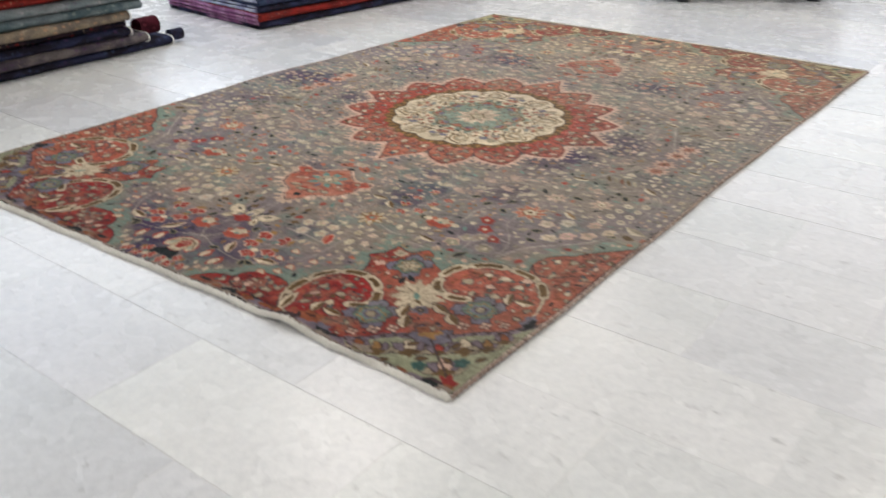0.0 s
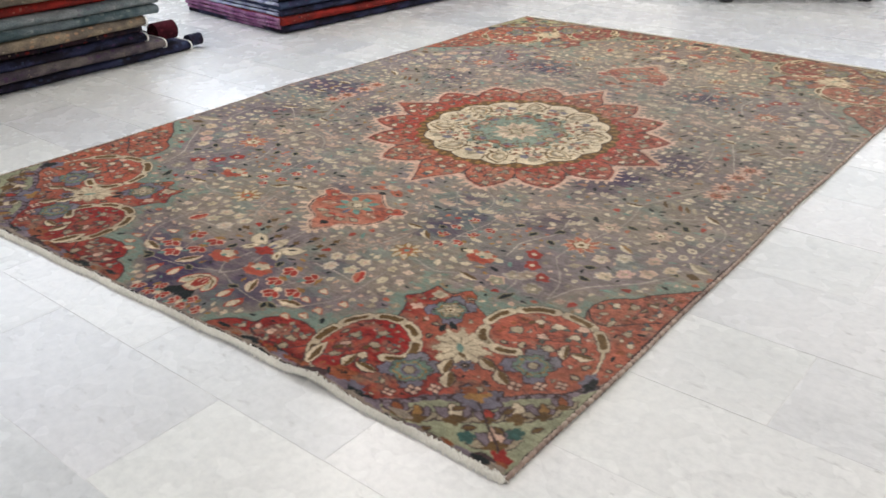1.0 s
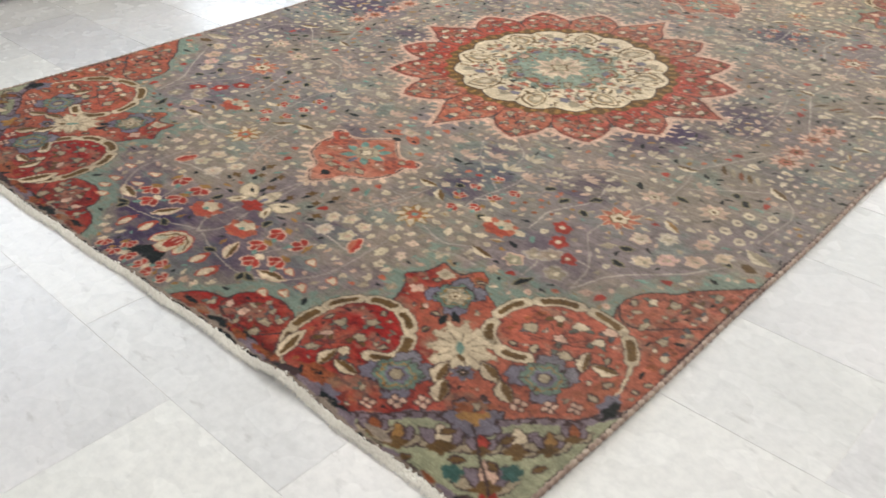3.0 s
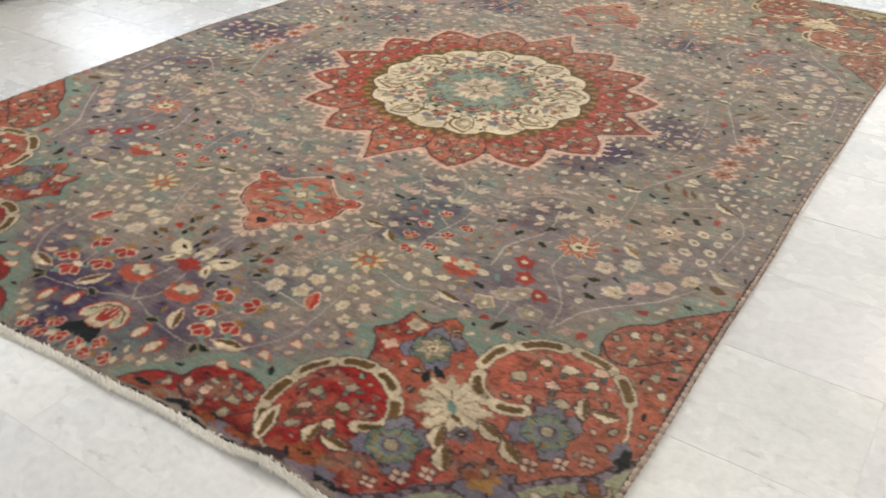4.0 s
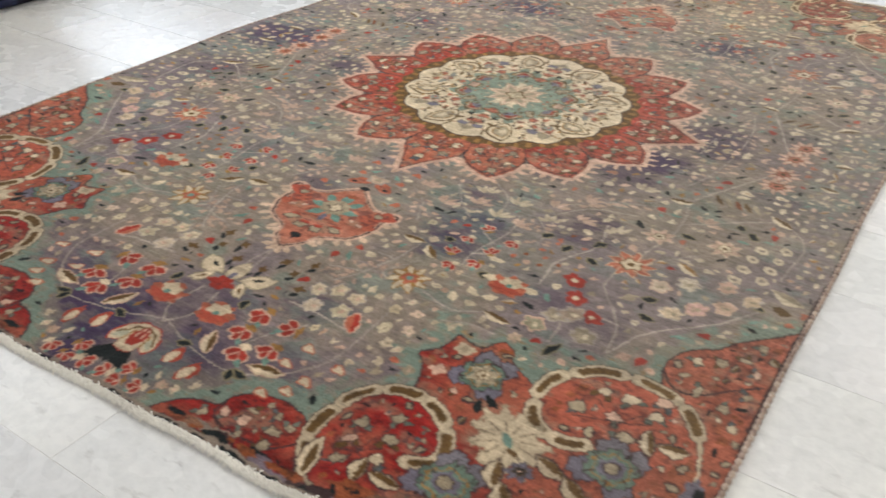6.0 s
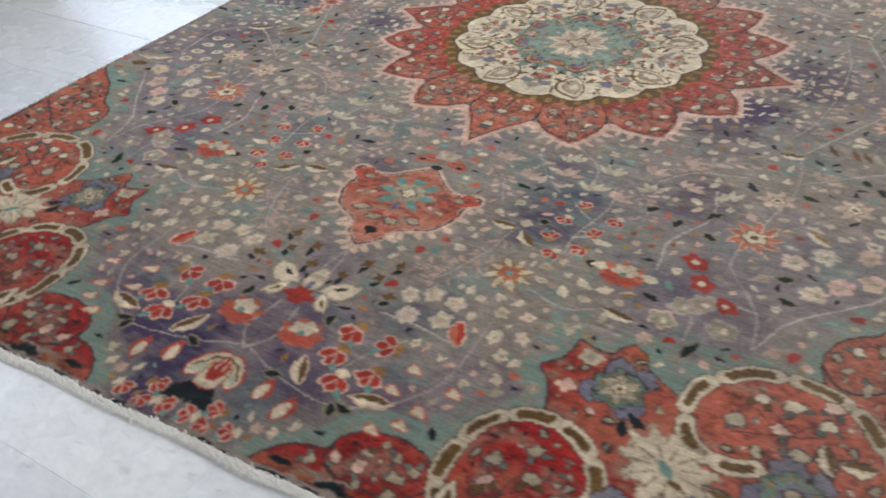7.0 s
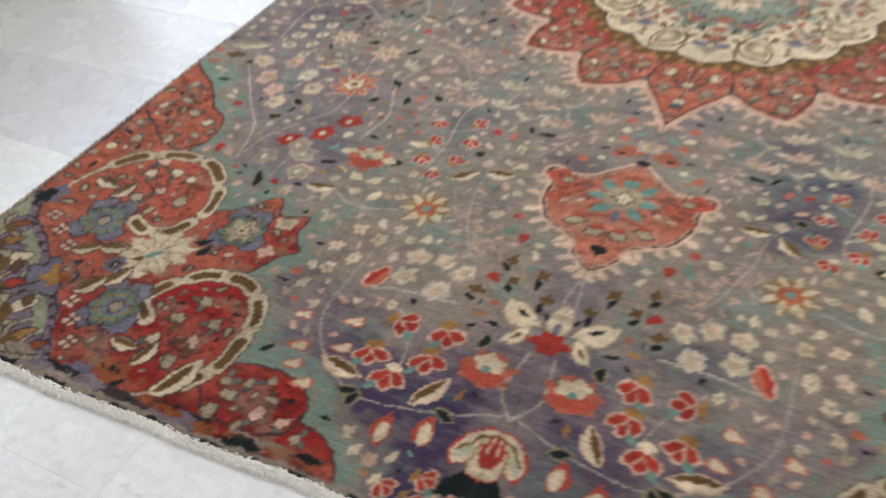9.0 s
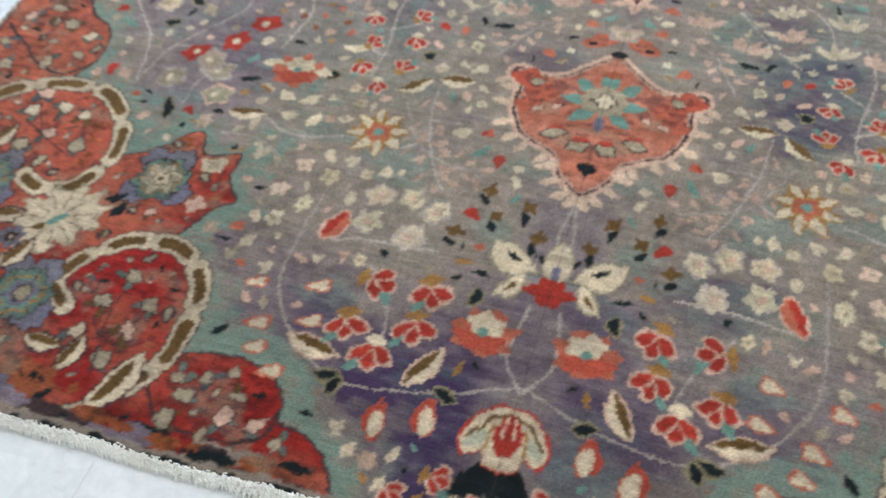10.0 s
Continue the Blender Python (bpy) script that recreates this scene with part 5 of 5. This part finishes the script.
W_LAV = mat_folded("lavender_wool", LAV, WHITEB, SLATE, lin(196, 202, 216))
W_ROSE = mat_folded("rose_wool", ROSE, lin(140, 90, 130), PLUM, lin(190, 150, 180))
W_SLATE = mat_folded("slate_wool", SLATE, NAVY, PLUM, lin(110, 120, 140))

# the low stack whose folds run along the carpet's long side: material, thickness, front x, north end y, label
stack_1 = [
    (W_NAVY, 0.046, -1.985, -0.015, "navy wool carpet folded at the bottom of a stack"),
    (W_GREY, 0.044, -1.960, -0.175, "grey-brown patterned wool carpet folded in a stack"),
    (W_BLUE, 0.042, -1.965, -0.265, "blue-black wool carpet folded in a stack"),
    (W_DARK, 0.036, -1.995, -0.270, "dark floral wool carpet folded in a stack"),
    (W_BEIGE, 0.046, -1.935, -0.275, "beige floral wool carpet folded in a stack"),
    (W_TEAL, 0.046, -1.940, -0.205, "teal-grey wool carpet folded in a stack"),
    (W_SILVER, 0.046, -1.935, -0.195, "silver-grey floral wool carpet folded in a stack"),
    (W_RED, 0.044, -1.950, -0.230, "brick red wool carpet folded in a stack"),
    (W_BEIGE, 0.048, -1.930, -0.150, "beige wool carpet folded in a stack"),
    (W_SLATE, 0.042, -1.945, -0.160, "slate blue wool carpet folded in a stack"),
    (W_GREY, 0.046, -1.940, -0.170, "grey-brown wool carpet folded near a stack top"),
    (W_NAVY, 0.044, -1.960, -0.180, "navy wool carpet folded on a stack top"),
]
z = 0.001
for k, (material, thick, front, north, label) in enumerate(stack_1):
    folded_carpet((front, north - 2.1, z), 0, 2.1, 0.72, thick, material, label, "carpets in the long stack", 10 + k, k in (0, 1, 2, 4))
    z += thick + 0.001


def rolled_carpet(place, turn, length, radius, material, label, group):
    """A rolled carpet: a spiral sheet with thickness, along +y."""
    thing = tagged(new("rolled_carpet"), label, "carpet", group)
    thing.matrix_world = pose(*place, 0, 0, turn)
    bm = bmesh.new()
    turns, m = 2.6, 60
    sheet = radius / (turns + 0.6)
    for face in (0,):
        rings = []
        for yy in (0.0, 0.004, length - 0.004, length):
            ring = []
            for side in (0, 1):
                idx = range(m + 1) if side == 0 else range(m, -1, -1)
                for i in idx:
                    t = i / m
                    a = turns * 2 * math.pi * t
                    r = 0.18 * radius + (radius * 0.82) * t - (sheet * 0.86 if side else 0) * (0.35 + 0.65 * t)
                    ring.append(bm.verts.new((r * math.cos(a), yy, radius + r * math.sin(a))))
            rings.append(ring)
        n = len(rings[0])
        for a, b in zip(rings[:-1], rings[1:]):
            for i in range(n):
                bm.faces.new((a[i], a[(i + 1) % n], b[(i + 1) % n], b[i]))
        for ring in (rings[0], rings[-1]):
            for i in range(m):
                bm.faces.new((ring[i], ring[i + 1], ring[n - 2 - i], ring[n - 1 - i]))
    bmesh.ops.recalc_face_normals(bm, faces=bm.faces[:])
    part("carpet_roll", bm, material, thing)
    return thing


rolled_carpet((-2.06, -0.17, 0.049), 0, 0.115, 0.054, W_MAROON, "maroon wool carpet rolled up and tucked in a stack", "carpets in the long stack")
# short added stub that forms the bottom navy carpet's rounded end
rolled_carpet((-2.025, -0.004, 0.002), 0, 0.075, 0.036, W_NAVY, "rolled end of the bottom navy wool carpet on the marble floor", "carpets in the long stack")
rolled_carpet((-2.02, -1.3, 0.352), 0, 1.22, 0.045, W_BEIGE, "beige wool carpet rolled up and tucked in a stack", "carpets in the long stack")

# the square stack: navy and red long sides towards the east, lavender folds towards the south
stack_2 = [
    (W_BLUE, W_ROSE, 0.044, "blue-black wool carpet with rose back folded in a stack"),
    (W_RED, W_ROSE, 0.042, "red wool carpet with rose back folded in a stack"),
    (W_NAVY, W_LAV, 0.038, "navy wool carpet with lavender back folded in a stack"),
    (W_SLATE, W_LAV, 0.036, "slate wool carpet with pale back folded in a stack"),
    (W_DARK, W_LAV, 0.038, "dark floral wool carpet with lavender back in a stack"),
    (W_NAVY, W_SLATE, 0.036, "navy wool carpet with slate back folded in a stack"),
    (W_DARK, W_LAV, 0.036, "dark floral wool carpet with pale back folded in a stack"),
    (W_BLUE, W_LAV, 0.034, "blue-black wool carpet with lavender back in a stack"),
    (W_MAROON, W_SLATE, 0.034, "maroon wool carpet with slate back folded in a stack"),
    (W_NAVY, W_LAV, 0.034, "navy wool carpet folded on top of a stack"),
]
z = 0.001
for k, (side_mat, back_mat, thick, label) in enumerate(stack_2):
    dx = (0.0, 0.012, -0.006, 0.006, -0.010, 0.004, 0.010, -0.004, 0.006, 0.0)[k]
    thing = folded_carpet((-1.870 + dx, 0.495 - dx, z), -5.4, 1.9, 0.95, thick, side_mat, label, "carpets in the square stack", 40 + k, False)
    for n in range(2):
        lip = part("fold", folded_bm(0.93, 0.06, thick / 2 - 0.001, 90 + 2 * k + n, 0.010), back_mat, thing, "paler folded back of the carpet")
        lip.matrix_local = pose(-0.955 + 0.006 * n, 0.004 - 0.010 * ((k + n) % 3), n * thick / 2, 0, 0, -90)
    z += thick + 0.001

# dark upholstered bench beyond the rug
BLUEFAB = mat_plain("dark_blue_fabric", lin(42, 50, 84), 0.9, var=0.25, scale=120)
BLACKFOOT = mat_plain("black_plastic", (0.02, 0.02, 0.025), 0.4)
bench = tagged(new("bench"), "dark blue upholstered bench on round black feet", "bench")
bench.location = (0.02, 2.93, 0)
bench.rotation_euler = (0, 0, radians(38))
box("seat", -0.62, -0.03, 0.10, 0.62, 0.52, 0.40, BLUEFAB, bench, 0.03)
for fx in (-0.42, 0.42):
    for fy in (0.05, 0.42):
        bm = bmesh.new()
        bmesh.ops.create_cone(bm, cap_ends=True, segments=24, radius1=0.05, radius2=0.06, depth=0.10, matrix=Matrix.Translation((fx, fy, 0.0505)))
        bmesh.ops.bevel(bm, geom=[e for e in bm.edges if len(e.link_faces) == 2 and e.calc_face_angle(0) > 1], offset=0.012, segments=2, affect="EDGES")
        part("foot", bm, BLACKFOOT, bench)

# ---- marble tiles, nearest ones as single pieces ----
TILE_W, TILE_D, JOINT = 0.60, 0.30, 0.0014
ROW_Y, JOINT_X = -0.867, 1.365


def tile_verts(w, d):
    e, h = 0.0002, 0.0010
    a, b = w / 2, d / 2
    lo = [(-a, -b, -h), (a, -b, -h), (a, b, -h), (-a, b, -h)]
    mid = [(-a, -b, -e), (a, -b, -e), (a, b, -e), (-a, b, -e)]
    top = [(-a + e, -b + e, 0), (a - e, -b + e, 0), (a - e, b - e, 0), (-a + e, b - e, 0)]
    return lo + mid + top


TILE_FACES = [(8, 9, 10, 11)] + [(k + i, k + (i + 1) % 4, k + 4 + (i + 1) % 4, k + 4 + i) for k in (0, 4) for i in range(4)]
tile_data = bpy.data.meshes.new("tile")
tile_data.from_pydata(tile_verts(TILE_W - JOINT, TILE_D - JOINT), [], TILE_FACES)
tile_data.materials.append(MARBLE)
rest_v, rest_f = [], []
spots = []
for r in range(-14, 24):
    cy = ROW_Y - TILE_D / 2 + r * TILE_D
    shift = 0.0 if r % 2 == 0 else 0.30
    for c in range(-12, 9):
        cx = JOINT_X + shift + TILE_W / 2 + c * TILE_W
        if ROOM_W < cx - 0.3 and cx + 0.3 < ROOM_E + 0.25 and ROOM_S < cy - 0.15 and cy + 0.15 < ROOM_N:
            spots.append((abs(cx - 0.2) * 0.9 + abs(cy + 0.6), cx, cy))
spots.sort()
jit = random.Random(3)
for k, (_, cx, cy) in enumerate(spots):
    dz = jit.uniform(-0.0003, 0.0003)
    if k < 300:
        tile = new("tile", tile_data)
        tile.parent = floor
        tile.location = (cx, cy, dz)
    else:
        n = len(rest_v)
        rest_v += [(x + cx, y + cy, z_ + dz) for x, y, z_ in tile_verts(TILE_W - JOINT, TILE_D - JOINT)]
        rest_f += [tuple(n + i for i in f) for f in TILE_FACES]
rest = bpy.data.meshes.new("outer_tiles")
rest.from_pydata(rest_v, [], rest_f)
rest.materials.append(MARBLE)
ob = new("outer_tiles", rest)
ob.parent = floor
tagged(ob, "polished white marble tiles", kind="stuff")
